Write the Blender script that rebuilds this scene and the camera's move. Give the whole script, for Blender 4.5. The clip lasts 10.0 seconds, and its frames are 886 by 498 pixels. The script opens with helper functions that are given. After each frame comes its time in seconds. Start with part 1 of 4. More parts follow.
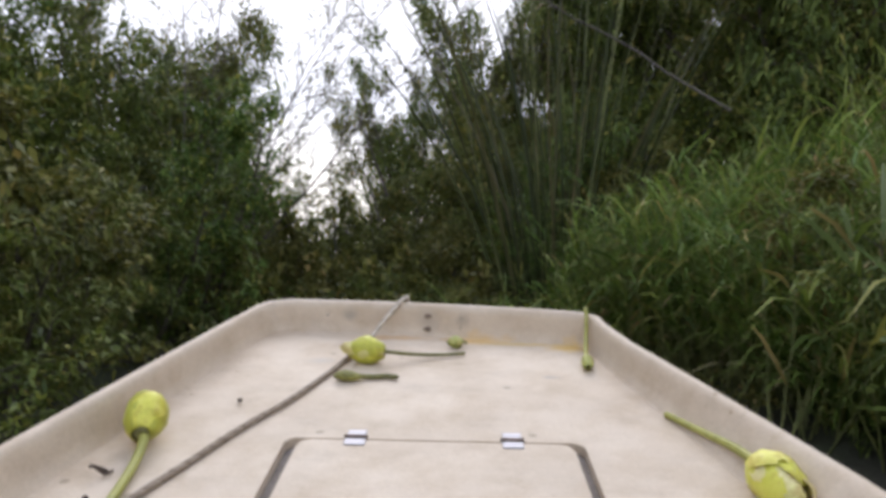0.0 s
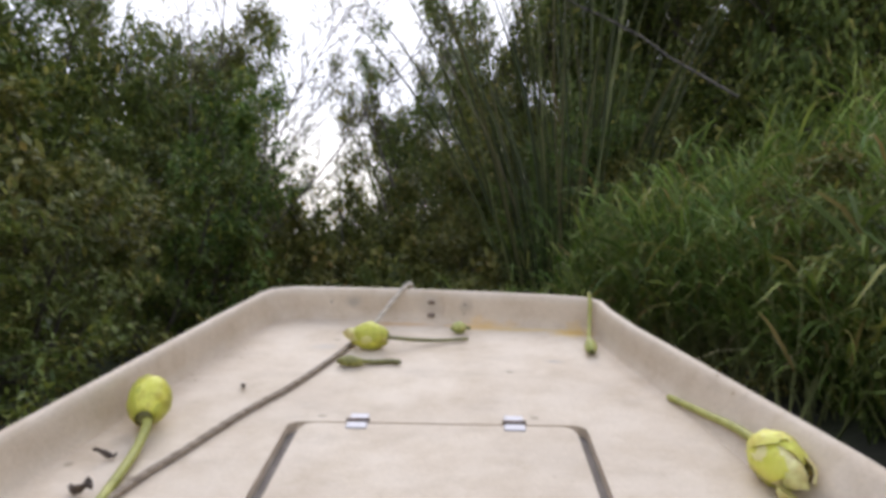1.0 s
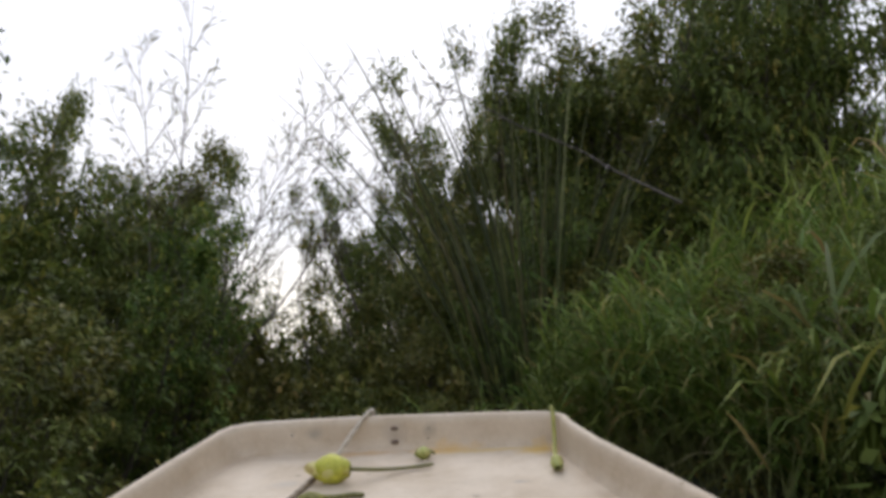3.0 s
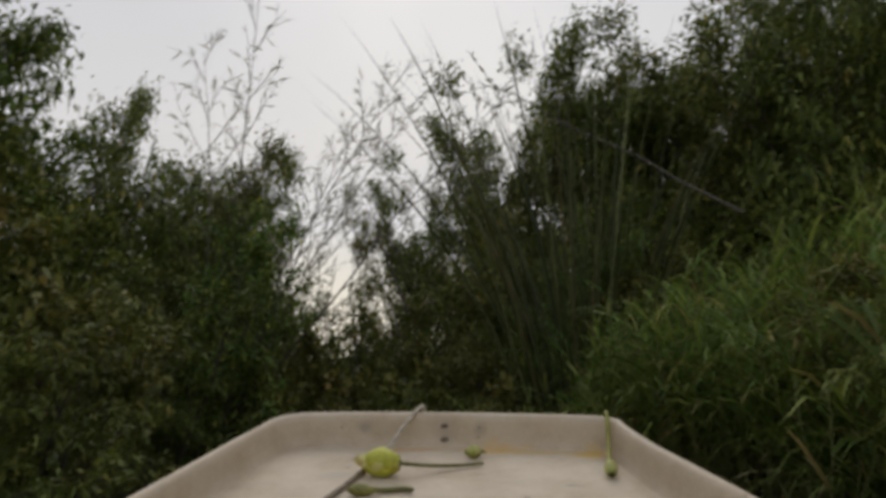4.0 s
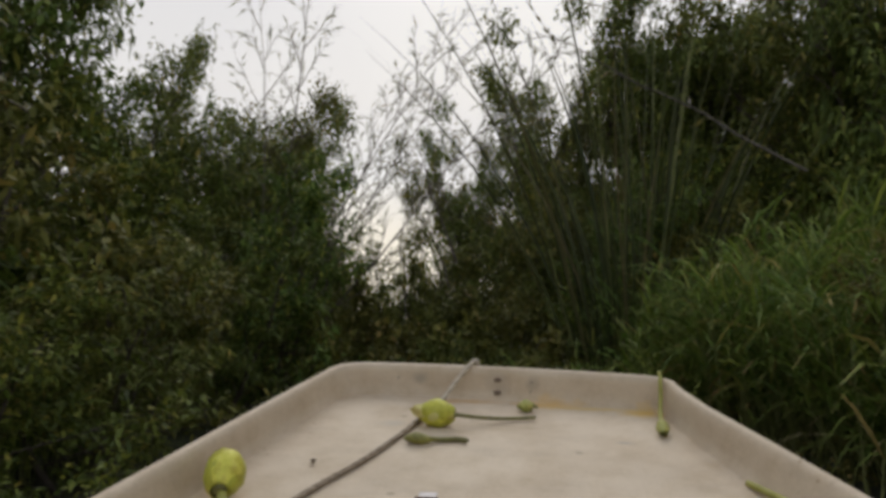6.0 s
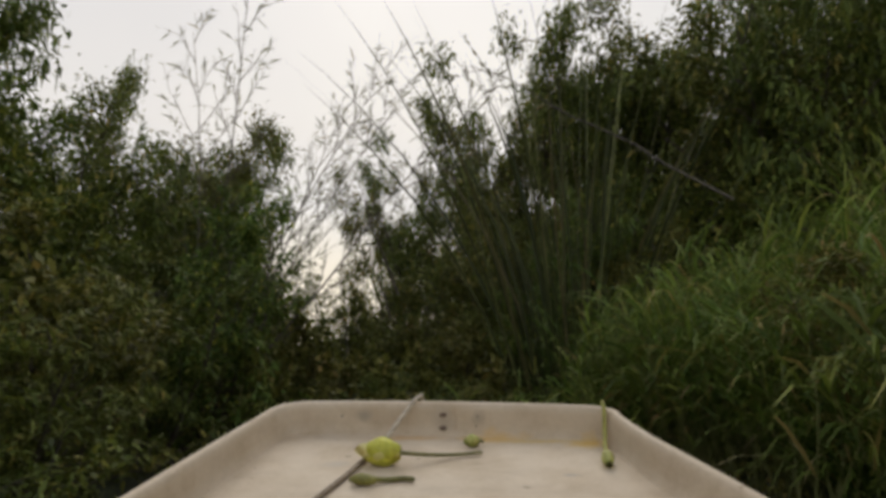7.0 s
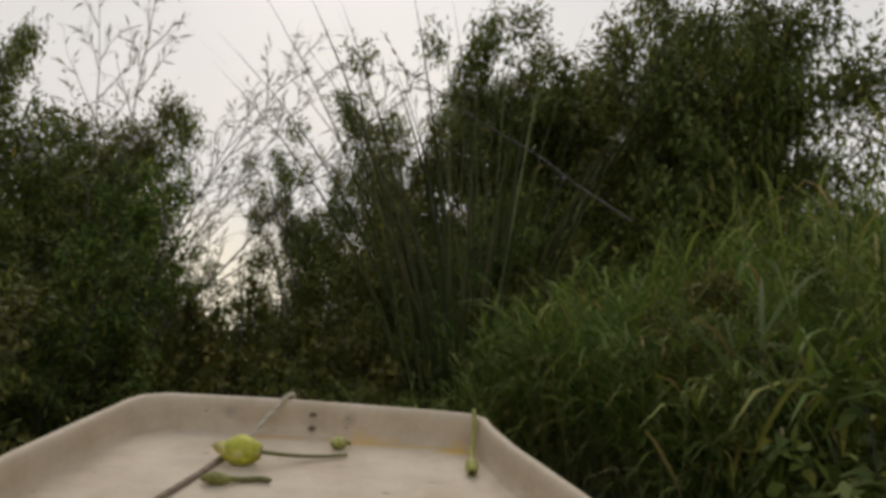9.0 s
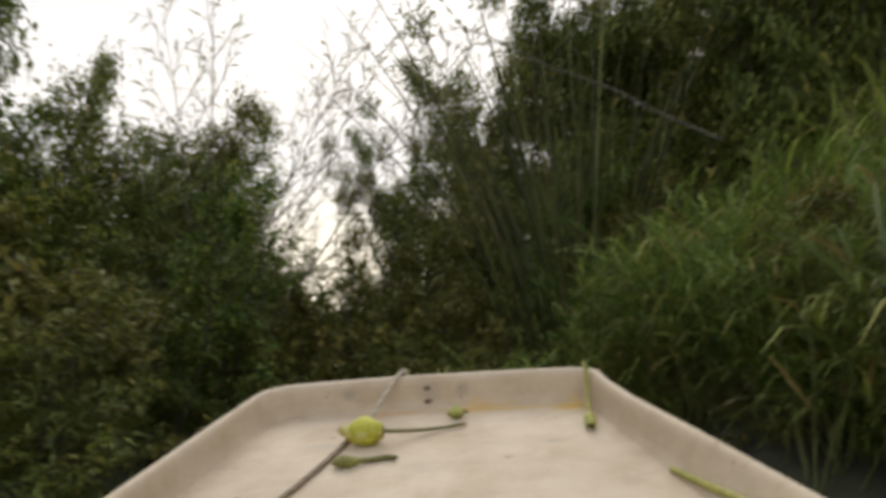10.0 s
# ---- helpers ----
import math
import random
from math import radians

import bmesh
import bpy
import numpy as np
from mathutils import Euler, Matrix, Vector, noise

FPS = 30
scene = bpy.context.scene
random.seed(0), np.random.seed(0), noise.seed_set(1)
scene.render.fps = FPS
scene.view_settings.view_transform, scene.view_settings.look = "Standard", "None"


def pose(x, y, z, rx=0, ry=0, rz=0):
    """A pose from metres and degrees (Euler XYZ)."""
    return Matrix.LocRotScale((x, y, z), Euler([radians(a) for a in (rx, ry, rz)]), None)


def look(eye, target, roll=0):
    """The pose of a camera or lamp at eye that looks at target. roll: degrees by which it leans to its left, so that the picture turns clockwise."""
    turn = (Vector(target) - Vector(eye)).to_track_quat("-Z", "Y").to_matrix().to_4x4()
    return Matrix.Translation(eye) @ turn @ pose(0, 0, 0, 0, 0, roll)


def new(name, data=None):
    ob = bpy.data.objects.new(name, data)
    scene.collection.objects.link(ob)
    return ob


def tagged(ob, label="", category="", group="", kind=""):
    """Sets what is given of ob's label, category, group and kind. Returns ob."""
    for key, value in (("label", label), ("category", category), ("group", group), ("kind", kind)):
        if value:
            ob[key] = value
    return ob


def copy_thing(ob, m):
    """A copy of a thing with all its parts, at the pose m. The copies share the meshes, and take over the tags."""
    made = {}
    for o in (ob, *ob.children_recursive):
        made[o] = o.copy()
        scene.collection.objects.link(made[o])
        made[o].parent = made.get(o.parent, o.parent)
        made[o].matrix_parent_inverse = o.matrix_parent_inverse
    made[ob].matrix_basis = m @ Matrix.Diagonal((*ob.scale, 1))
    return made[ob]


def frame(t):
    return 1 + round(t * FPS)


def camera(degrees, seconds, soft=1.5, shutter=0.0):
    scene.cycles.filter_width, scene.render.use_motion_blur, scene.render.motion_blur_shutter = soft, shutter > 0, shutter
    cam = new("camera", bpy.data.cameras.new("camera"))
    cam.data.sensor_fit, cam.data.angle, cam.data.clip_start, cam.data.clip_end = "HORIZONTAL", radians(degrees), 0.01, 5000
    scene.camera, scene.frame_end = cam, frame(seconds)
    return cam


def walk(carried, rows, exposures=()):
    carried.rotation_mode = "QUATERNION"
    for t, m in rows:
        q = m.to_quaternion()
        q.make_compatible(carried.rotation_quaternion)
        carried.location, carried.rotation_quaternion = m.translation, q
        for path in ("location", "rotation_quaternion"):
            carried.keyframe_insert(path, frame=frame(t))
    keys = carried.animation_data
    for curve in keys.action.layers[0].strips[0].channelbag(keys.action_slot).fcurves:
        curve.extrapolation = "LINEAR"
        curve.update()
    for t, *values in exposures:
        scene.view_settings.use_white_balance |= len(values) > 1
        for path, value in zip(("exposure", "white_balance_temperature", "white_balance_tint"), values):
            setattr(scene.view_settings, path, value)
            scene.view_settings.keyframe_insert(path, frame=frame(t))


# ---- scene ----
cam = camera(64.6, 10.0, soft=3.8, shutter=0.5)
# The boat's own axes: its foredeck rises towards the bow, above the water at z = 0.
TILT = Matrix.Translation((0, 0, 0.30)) @ pose(0, 0, 0, 10.5)
PATH = [
    (0, (0.036, 0.044, 0.597), (-0.001, 2.013, 0.243), 0.8),
    (0.5, (0.044, 0.05, 0.591), (-0.038, 2.021, 0.263), -2.0),
    (1, (0.052, 0.043, 0.58), (-0.009, 2.006, 0.204), 0.2),
    (1.5, (0.098, 0.063, 0.566), (0.16, 2.018, 0.149), -1.1),
    (2, (0.069, 0.046, 0.58), (0.157, 2.004, 0.184), -0.5),
    (2.5, (0.105, 0.046, 0.599), (0.137, 2.033, 0.373), -1.9),
    (2.7, (0.097, 0.029, 0.597), (0.152, 2.025, 0.481), -2.9),
    (3.8, (0.069, 0.013, 0.585), (0.024, 2.013, 0.586), -3.3),
    (4, (0.065, 0.037, 0.569), (-0.035, 2.034, 0.545), -1.5),
    (4.5, (0.093, 0.039, 0.582), (-0.075, 2.031, 0.522), -1.0),
    (5, (0.139, 0.049, 0.574), (0.141, 2.048, 0.551), -6.3),
    (5.5, (0.121, 0.044, 0.581), (0.115, 2.043, 0.512), -7.5),
    (6, (0.039, 0.014, 0.59), (-0.197, 1.993, 0.426), -0.4),
    (6.2, (0.074, 0.02, 0.596), (-0.135, 2.003, 0.438), -1.8),
    (7.3, (0.023, 0.027, 0.605), (-0.016, 2.026, 0.538), -0.3),
    (7.5, (0.05, 0.037, 0.625), (-0.024, 2.034, 0.541), 0.8),
    (8, (0.093, 0.05, 0.605), (0.067, 2.049, 0.547), -1.0),
    (8.5, (0.118, 0.054, 0.608), (0.301, 2.043, 0.504), 2.0),
    (9, (0.112, 0.052, 0.6), (0.292, 2.042, 0.528), 3.8),
    (9.5, (0.084, 0.054, 0.621), (0.261, 2.042, 0.498), 0.9),
    (10, (0.122, 0.057, 0.628), (0.041, 2.046, 0.434), -5.8),
]
walk(cam, [(t, TILT @ look(eye, target, roll)) for t, eye, target, roll in PATH],
     exposures=[(0.0, 0.66, 6320, 13), (2.4, 0.68, 6320, 13), (2.7, 0.57, 6400, 12), (3.8, -0.38, 7100, 8), (6.2, -0.18, 7200, 8), (7.4, -0.16, 7500, 8),
                (8.5, -0.18, 7500, 8), (9.0, -0.25, 7500, 8), (9.5, 0.05, 7500, 8), (10.0, 0.25, 7500, 8)])

# ---------------------------------------------------------------- light
SUN_TURN, SUN_RISE = -6.0, 46.0        # degrees off the bow, and above the horizon: a sun behind thin cloud
world = bpy.data.worlds.new("overcast_dusk")
scene.world = world
world.use_nodes = True
wn, wl = world.node_tree.nodes, world.node_tree.links
wn.clear()
sky = wn.new("ShaderNodeTexSky")
sky.sky_type, sky.sun_disc = "NISHITA", False
sky.sun_elevation, sky.sun_rotation = radians(SUN_RISE), radians(SUN_TURN)
sky.air_density, sky.dust_density, sky.ozone_density = 1.0, 3.0, 1.0
cloud = wn.new("ShaderNodeTexNoise")
cloud.inputs["Scale"].default_value, cloud.inputs["Detail"].default_value = 1.6, 3.0
cloud.inputs["Roughness"].default_value = 0.45
cloud_tone = wn.new("ShaderNodeValToRGB")
cloud_tone.color_ramp.elements[0].position, cloud_tone.color_ramp.elements[1].position = 0.3, 0.72
cloud_tone.color_ramp.elements[0].color = (7.5, 7.8, 9.0, 1)
cloud_tone.color_ramp.elements[1].color = (10.5, 10.8, 11.6, 1)
blend = wn.new("ShaderNodeMix")
blend.data_type = "RGBA"
blend.inputs["Factor"].default_value = 0.88
back = wn.new("ShaderNodeBackground")
back.inputs["Strength"].default_value = 0.079
wout = wn.new("ShaderNodeOutputWorld")
wl.new(cloud.outputs["Fac"], cloud_tone.inputs["Fac"])
wl.new(sky.outputs["Color"], blend.inputs["A"])
wl.new(cloud_tone.outputs["Color"], blend.inputs["B"])
# haze: a little warmer and brighter towards the horizon, greyer overhead
aim = wn.new("ShaderNodeTexCoord")
height = wn.new("ShaderNodeSeparateXYZ")
haze = wn.new("ShaderNodeValToRGB")
while len(haze.color_ramp.elements) < 5:
    haze.color_ramp.elements.new(0.5)
for el, (at_height, tint) in zip(haze.color_ramp.elements, ((0.0, (1.48, 1.37, 1.14)), (0.12, (1.38, 1.30, 1.15)), (0.20, (1.22, 1.21, 1.20)), (0.30, (1.23, 1.21, 1.19)), (0.85, (0.90, 0.985, 1.14)))):
    el.position, el.color = at_height, (*tint, 1)
veil = wn.new("ShaderNodeMix")
veil.data_type, veil.blend_type = "RGBA", "MULTIPLY"
veil.inputs["Factor"].default_value = 1.0
wl.new(aim.outputs["Generated"], height.inputs["Vector"])
wl.new(height.outputs["Z"], haze.inputs["Fac"])
wl.new(blend.outputs["Result"], veil.inputs["A"])
wl.new(haze.outputs["Color"], veil.inputs["B"])
wl.new(veil.outputs["Result"], back.inputs["Color"])
wl.new(back.outputs["Background"], wout.inputs["Surface"])

sun = new("sun", bpy.data.lights.new("sun", "SUN"))
sun.data.energy, sun.data.angle, sun.data.color = 0.85, radians(40), (1.0, 0.93, 0.84)
sun.matrix_world = look((0, 0, 30), (-30 * math.sin(radians(SUN_TURN)), -30 * math.cos(radians(SUN_TURN)), 30 - 30 * math.tan(radians(SUN_RISE))))


# ---------------------------------------------------------------- materials
def shader(name):
    m = bpy.data.materials.new(name)
    m.use_nodes = True
    return m, m.node_tree.nodes, m.node_tree.links, m.node_tree.nodes["Principled BSDF"]


def ramp(nodes, stops):
    r = nodes.new("ShaderNodeValToRGB")
    e = r.color_ramp.elements
    while len(e) < len(stops):
        e.new(0.5)
    for el, (at, col) in zip(e, stops):
        el.position, el.color = at, (*col, 1)
    return r


def noise_node(nodes, links, scale, detail=4.0, coords=None, rough=0.6):
    n = nodes.new("ShaderNodeTexNoise")
    n.inputs["Scale"].default_value, n.inputs["Detail"].default_value = scale, detail
    n.inputs["Roughness"].default_value = rough
    if coords is not None:
        links.new(coords, n.inputs["Vector"])
    return n


def mixed(nodes, links, a, b, fac, mode="MIX"):
    m = nodes.new("ShaderNodeMix")
    m.data_type, m.blend_type = "RGBA", mode
    for socket, v in (("A", a), ("B", b), ("Factor", fac)):
        if isinstance(v, (tuple, list)):
            m.inputs[socket].default_value = (*v, 1)
        elif isinstance(v, float):
            m.inputs[socket].default_value = v
        else:
            links.new(v, m.inputs[socket])
    return m.outputs["Result"]


def bumped(nodes, links, bsdf, height, strength, distance):
    b = nodes.new("ShaderNodeBump")
    b.inputs["Strength"].default_value, b.inputs["Distance"].default_value = strength, distance
    links.new(height, b.inputs["Height"])
    links.new(b.outputs["Normal"], bsdf.inputs["Normal"])


def leaf_material(name, stops, rough=0.55, through_light=0.29):
    """Leaves: each blade takes its own tone, each plant leans to its own hue, light comes through."""
    m, n, l, bsdf = shader(name)
    geo, info = n.new("ShaderNodeNewGeometry"), n.new("ShaderNodeObjectInfo")
    tone = ramp(n, stops)
    l.new(geo.outputs["Random Per Island"], tone.inputs["Fac"])
    coords = n.new("ShaderNodeTexCoord").outputs["Object"]
    patch = noise_node(n, l, 2.2, 3, coords)
    shade = ramp(n, ((0.3, (0.62, 0.68, 0.6)), (0.7, (1.15, 1.12, 1.0))))
    l.new(patch.outputs["Fac"], shade.inputs["Fac"])
    col = mixed(n, l, tone.outputs["Color"], shade.outputs["Color"], 1.0, "MULTIPLY")
    hue = n.new("ShaderNodeHueSaturation")
    span = n.new("ShaderNodeMapRange")
    span.inputs["To Min"].default_value, span.inputs["To Max"].default_value = 0.475, 0.515
    l.new(info.outputs["Random"], span.inputs["Value"])
    l.new(span.outputs["Result"], hue.inputs["Hue"])
    l.new(col, hue.inputs["Color"])
    l.new(hue.outputs["Color"], bsdf.inputs["Base Color"])
    bsdf.inputs["Roughness"].default_value = rough
    bsdf.inputs["Specular IOR Level"].default_value = 0.22
    glow = n.new("ShaderNodeBsdfTranslucent")
    l.new(hue.outputs["Color"], glow.inputs["Color"])
    mix = n.new("ShaderNodeMixShader")
    mix.inputs["Fac"].default_value = through_light
    l.new(bsdf.outputs["BSDF"], mix.inputs[1])
    l.new(glow.outputs["BSDF"], mix.inputs[2])
    l.new(mix.outputs["Shader"], n["Material Output"].inputs["Surface"])
    return m


def rough_material(name, dark, light, scale, rough, bump=0.3, depth=0.004):
    m, n, l, bsdf = shader(name)
    coords = n.new("ShaderNodeTexCoord").outputs["Object"]
    big, fine = noise_node(n, l, scale, 5, coords), noise_node(n, l, scale * 9, 4, coords)
    tone = ramp(n, ((0.3, dark), (0.7, light)))
    l.new(big.outputs["Fac"], tone.inputs["Fac"])
    grain = ramp(n, ((0.3, (0.8, 0.8, 0.8)), (0.7, (1.12, 1.12, 1.12))))
    l.new(fine.outputs["Fac"], grain.inputs["Fac"])
    l.new(mixed(n, l, tone.outputs["Color"], grain.outputs["Color"], 1.0, "MULTIPLY"), bsdf.inputs["Base Color"])
    bsdf.inputs["Roughness"].default_value = rough
    bumped(n, l, bsdf, fine.outputs["Fac"], bump, depth)
    return m


def hull_material():
    """Worn off-white deck paint: grime, scuffs, dark specks, yellow pollen stain along the bow seam, and shade painted
    beside the port bud.
    """
    m, n, l, bsdf = shader("worn_boat_paint")
    coords = n.new("ShaderNodeTexCoord").outputs["Object"]
    base = ramp(n, ((0.3, (0.54, 0.44, 0.325)), (0.52, (0.62, 0.515, 0.39)), (0.75, (0.69, 0.585, 0.455))))
    l.new(noise_node(n, l, 3.2, 6, coords).outputs["Fac"], base.inputs["Fac"])
    grime = ramp(n, ((0.46, (1, 1, 1)), (0.6, (0.9, 0.875, 0.83)), (0.76, (0.70, 0.66, 0.60))))
    l.new(noise_node(n, l, 9.0, 8, coords, 0.7).outputs["Fac"], grime.inputs["Fac"])
    col = mixed(n, l, base.outputs["Color"], grime.outputs["Color"], 0.8, "MULTIPLY")
    fine = noise_node(n, l, 140.0, 3, coords)
    grain = ramp(n, ((0.35, (0.95, 0.95, 0.945)), (0.65, (1.03, 1.03, 1.03))))
    l.new(fine.outputs["Fac"], grain.inputs["Fac"])
    col = mixed(n, l, col, grain.outputs["Color"], 1.0, "MULTIPLY")
    blotch = ramp(n, ((0.45, (1, 1, 1)), (0.58, (0.91, 0.885, 0.85)), (0.70, (0.80, 0.76, 0.70))))
    l.new(noise_node(n, l, 5.5, 7, coords, 0.62).outputs["Fac"], blotch.inputs["Fac"])
    col = mixed(n, l, col, blotch.outputs["Color"], 0.7, "MULTIPLY")
    drag = n.new("ShaderNodeMapping")
    drag.inputs["Scale"].default_value = (6.0, 10.0, 9.0)
    l.new(coords, drag.inputs["Vector"])
    wiped = ramp(n, ((0.50, (1, 1, 1)), (0.60, (0.93, 0.925, 0.92)), (0.70, (0.80, 0.79, 0.78))))
    l.new(noise_node(n, l, 1.0, 6, drag.outputs["Vector"], 0.6).outputs["Fac"], wiped.inputs["Fac"])
    col = mixed(n, l, col, wiped.outputs["Color"], 0.65, "MULTIPLY")
    scuff = ramp(n, ((0.0, (0.35, 0.31, 0.27)), (0.05, (0.5, 0.46, 0.4)), (0.075, (1, 1, 1))))
    spots = n.new("ShaderNodeTexVoronoi")
    spots.inputs["Scale"].default_value = 7.0
    l.new(coords, spots.inputs["Vector"])
    l.new(spots.outputs["Distance"], scuff.inputs["Fac"])
    col = mixed(n, l, col, scuff.outputs["Color"], 0.55, "MULTIPLY")
    fleck = n.new("ShaderNodeTexVoronoi")
    fleck.inputs["Scale"].default_value = 21.0
    l.new(coords, fleck.inputs["Vector"])
    speck = ramp(n, ((0.0, (0.55, 0.49, 0.42)), (0.07, (0.78, 0.73, 0.67)), (0.13, (1, 1, 1))))
    l.new(fleck.outputs["Distance"], speck.inputs["Fac"])
    where = ramp(n, ((0.5, (0, 0, 0)), (0.62, (1, 1, 1))))
    l.new(noise_node(n, l, 4.0, 3, coords).outputs["Fac"], where.inputs["Fac"])
    col = mixed(n, l, col, mixed(n, l, col, speck.outputs["Color"], 1.0, "MULTIPLY"), where.outputs["Color"])
    smear_shade_noise = noise_node(n, l, 26.0, 4, coords)
    for place, size, colour in (((0.10, 1.925, 0.0), (0.12, 0.045, 0.04), (0.66, 0.40, 0.10)),
                                ((0.345, 1.875, 0.0), (0.075, 0.045, 0.045), (0.68, 0.42, 0.06)),
                                ((-0.13, 1.94, 0.0), (0.14, 0.035, 0.03), (0.58, 0.38, 0.19)),
                                ((0.22, 1.90, 0.0), (0.14, 0.022, 0.02), (0.62, 0.44, 0.16)),
                                ((-0.265, 1.993, 0.050), (0.034, 0.03, 0.022), (0.36, 0.31, 0.25)),
                                ((0.058, 1.968, 0.046), (0.026, 0.03, 0.03), (0.38, 0.32, 0.25)),
                                ((-0.04, 1.972, 0.045), (0.045, 0.03, 0.045), (0.44, 0.37, 0.29)),
                                ((0.270, 1.650, 0.0), (0.030, 0.011, 0.02), (0.34, 0.30, 0.27)),
                                ((-0.30, 1.74, 0.0), (0.05, 0.03, 0.02), (0.46, 0.40, 0.33)),
                                # left of the port bud: its shadow painted in, with brown dirt
                                ((-0.565, 1.205, 0.02), (0.035, 0.05, 0.03), (0.33, 0.25, 0.17))):
        put = n.new("ShaderNodeMapping")
        put.vector_type = "TEXTURE"
        put.inputs["Location"].default_value, put.inputs["Scale"].default_value = place, size
        l.new(coords, put.inputs["Vector"])
        far = n.new("ShaderNodeVectorMath")
        far.operation = "LENGTH"
        l.new(put.outputs["Vector"], far.inputs[0])
        ragged = n.new("ShaderNodeMath")
        ragged.operation = "MULTIPLY_ADD"
        l.new(smear_shade_noise.outputs["Fac"], ragged.inputs[0])
        ragged.inputs[1].default_value = 1.1
        l.new(far.outputs["Value"], ragged.inputs[2])
        fade = n.new("ShaderNodeMapRange")
        for key, v in (("From Min", 0.75), ("From Max", 1.5), ("To Min", 0.75), ("To Max", 0.0)):
            fade.inputs[key].default_value = v
        l.new(ragged.outputs["Value"], fade.inputs["Value"])
        col = mixed(n, l, col, colour, fade.outputs["Result"])
    l.new(col, bsdf.inputs["Base Color"])
    bsdf.inputs["Roughness"].default_value = 0.55
    bsdf.inputs["Specular IOR Level"].default_value = 0.35
    bumped(n, l, bsdf, fine.outputs["Fac"], 0.25, 0.0015)
    return m


PAINT = hull_material()
GASKET = rough_material("dark_groove", (0.19, 0.165, 0.14), (0.29, 0.255, 0.22), 20, 0.8)
GASKET.node_tree.nodes["Principled BSDF"].inputs["Specular IOR Level"].default_value = 0.1
STEEL, sn, sl, sb = shader("weathered_steel")
sb.inputs["Base Color"].default_value, sb.inputs["Metallic"].default_value = (0.46, 0.45, 0.47, 1), 0.4
sl.new(noise_node(sn, sl, 60, 4).outputs["Fac"], sb.inputs["Roughness"])
DARK_STEEL = rough_material("rusted_bolt", (0.11, 0.08, 0.06), (0.28, 0.20, 0.15), 60, 0.7)


def rope_material():
    """Grey fibre, grimy on the deck and rubbed pale where it runs over the bow."""
    m, n, l, bsdf = shader("rope_fibre")
    coords = n.new("ShaderNodeTexCoord").outputs["Object"]
    grime = ramp(n, ((0.3, (0.23, 0.18, 0.135)), (0.7, (0.43, 0.355, 0.27))))
    fine = noise_node(n, l, 60.0, 5, coords)
    l.new(fine.outputs["Fac"], grime.inputs["Fac"])
    split = n.new("ShaderNodeSeparateXYZ")
    l.new(coords, split.inputs["Vector"])
    worn = n.new("ShaderNodeMapRange")
    worn.inputs["From Min"].default_value, worn.inputs["From Max"].default_value = 1.72, 1.92
    l.new(split.outputs["Y"], worn.inputs["Value"])
    # strands differ in tone: groove shading between them put into the colour
    each = ramp(n, ((0.0, (0.62, 0.58, 0.54)), (1.0, (1.1, 1.1, 1.08))))
    l.new(n.new("ShaderNodeObjectInfo").outputs["Random"], each.inputs["Fac"])
    tone = mixed(n, l, grime.outputs["Color"], (0.60, 0.54, 0.45), worn.outputs["Result"])
    l.new(mixed(n, l, tone, each.outputs["Color"], 1.0, "MULTIPLY"), bsdf.inputs["Base Color"])
    bsdf.inputs["Roughness"].default_value = 0.9
    bumped(n, l, bsdf, fine.outputs["Fac"], 0.6, 0.002)
    return m


ROPE = rope_material()


def petal_material(name, deep, mid, pale):
    """Lotus petals: fine veins along them, bruised patches, each petal its own tone."""
    m, n, l, bsdf = shader(name)
    info = n.new("ShaderNodeObjectInfo")
    coords = n.new("ShaderNodeTexCoord").outputs["Object"]
    tone = ramp(n, ((0.0, deep), (0.45, mid), (1.0, pale)))
    add = n.new("ShaderNodeMath")
    add.operation = "MULTIPLY_ADD"
    l.new(noise_node(n, l, 38.0, 4, coords).outputs["Fac"], add.inputs[0])
    add.inputs[1].default_value = 1.3
    shift = n.new("ShaderNodeMapRange")
    shift.inputs["To Min"].default_value, shift.inputs["To Max"].default_value = -0.75, 0.28
    l.new(info.outputs["Random"], shift.inputs["Value"])
    l.new(shift.outputs["Result"], add.inputs[2])
    l.new(add.outputs["Value"], tone.inputs["Fac"])
    bruise = ramp(n, ((0.48, (1, 1, 1)), (0.64, (0.58, 0.45, 0.26))))
    l.new(noise_node(n, l, 24.0, 6, coords, 0.7).outputs["Fac"], bruise.inputs["Fac"])
    l.new(mixed(n, l, tone.outputs["Color"], bruise.outputs["Color"], 0.8, "MULTIPLY"), bsdf.inputs["Base Color"])
    bsdf.inputs["Roughness"].default_value = 0.5
    bsdf.inputs["Subsurface Weight"].default_value = 0.15
    bsdf.inputs["Subsurface Radius"].default_value = (0.01, 0.012, 0.004)
    bumped(n, l, bsdf, noise_node(n, l, 90.0, 3, coords).outputs["Fac"], 0.4, 0.003)
    return m


PETAL = petal_material("pale_lotus_petal", (0.42, 0.42, 0.045), (0.64, 0.62, 0.08), (0.80, 0.75, 0.19))
PETAL_TIP = petal_material("cream_lotus_petal", (0.60, 0.56, 0.20), (0.70, 0.64, 0.26), (0.78, 0.70, 0.36))
PETAL_DULL = petal_material("dull_green_lotus_petal", (0.24, 0.27, 0.06), (0.36, 0.38, 0.09), (0.50, 0.48, 0.16))
OLD_STEM = rough_material("old_lotus_stalk", (0.10, 0.095, 0.028), (0.21, 0.20, 0.06), 50, 0.6, 0.3, 0.001)
LOTUS_STEM = rough_material("lotus_stalk", (0.25, 0.25, 0.045), (0.43, 0.41, 0.10), 40, 0.5, 0.2, 0.001)
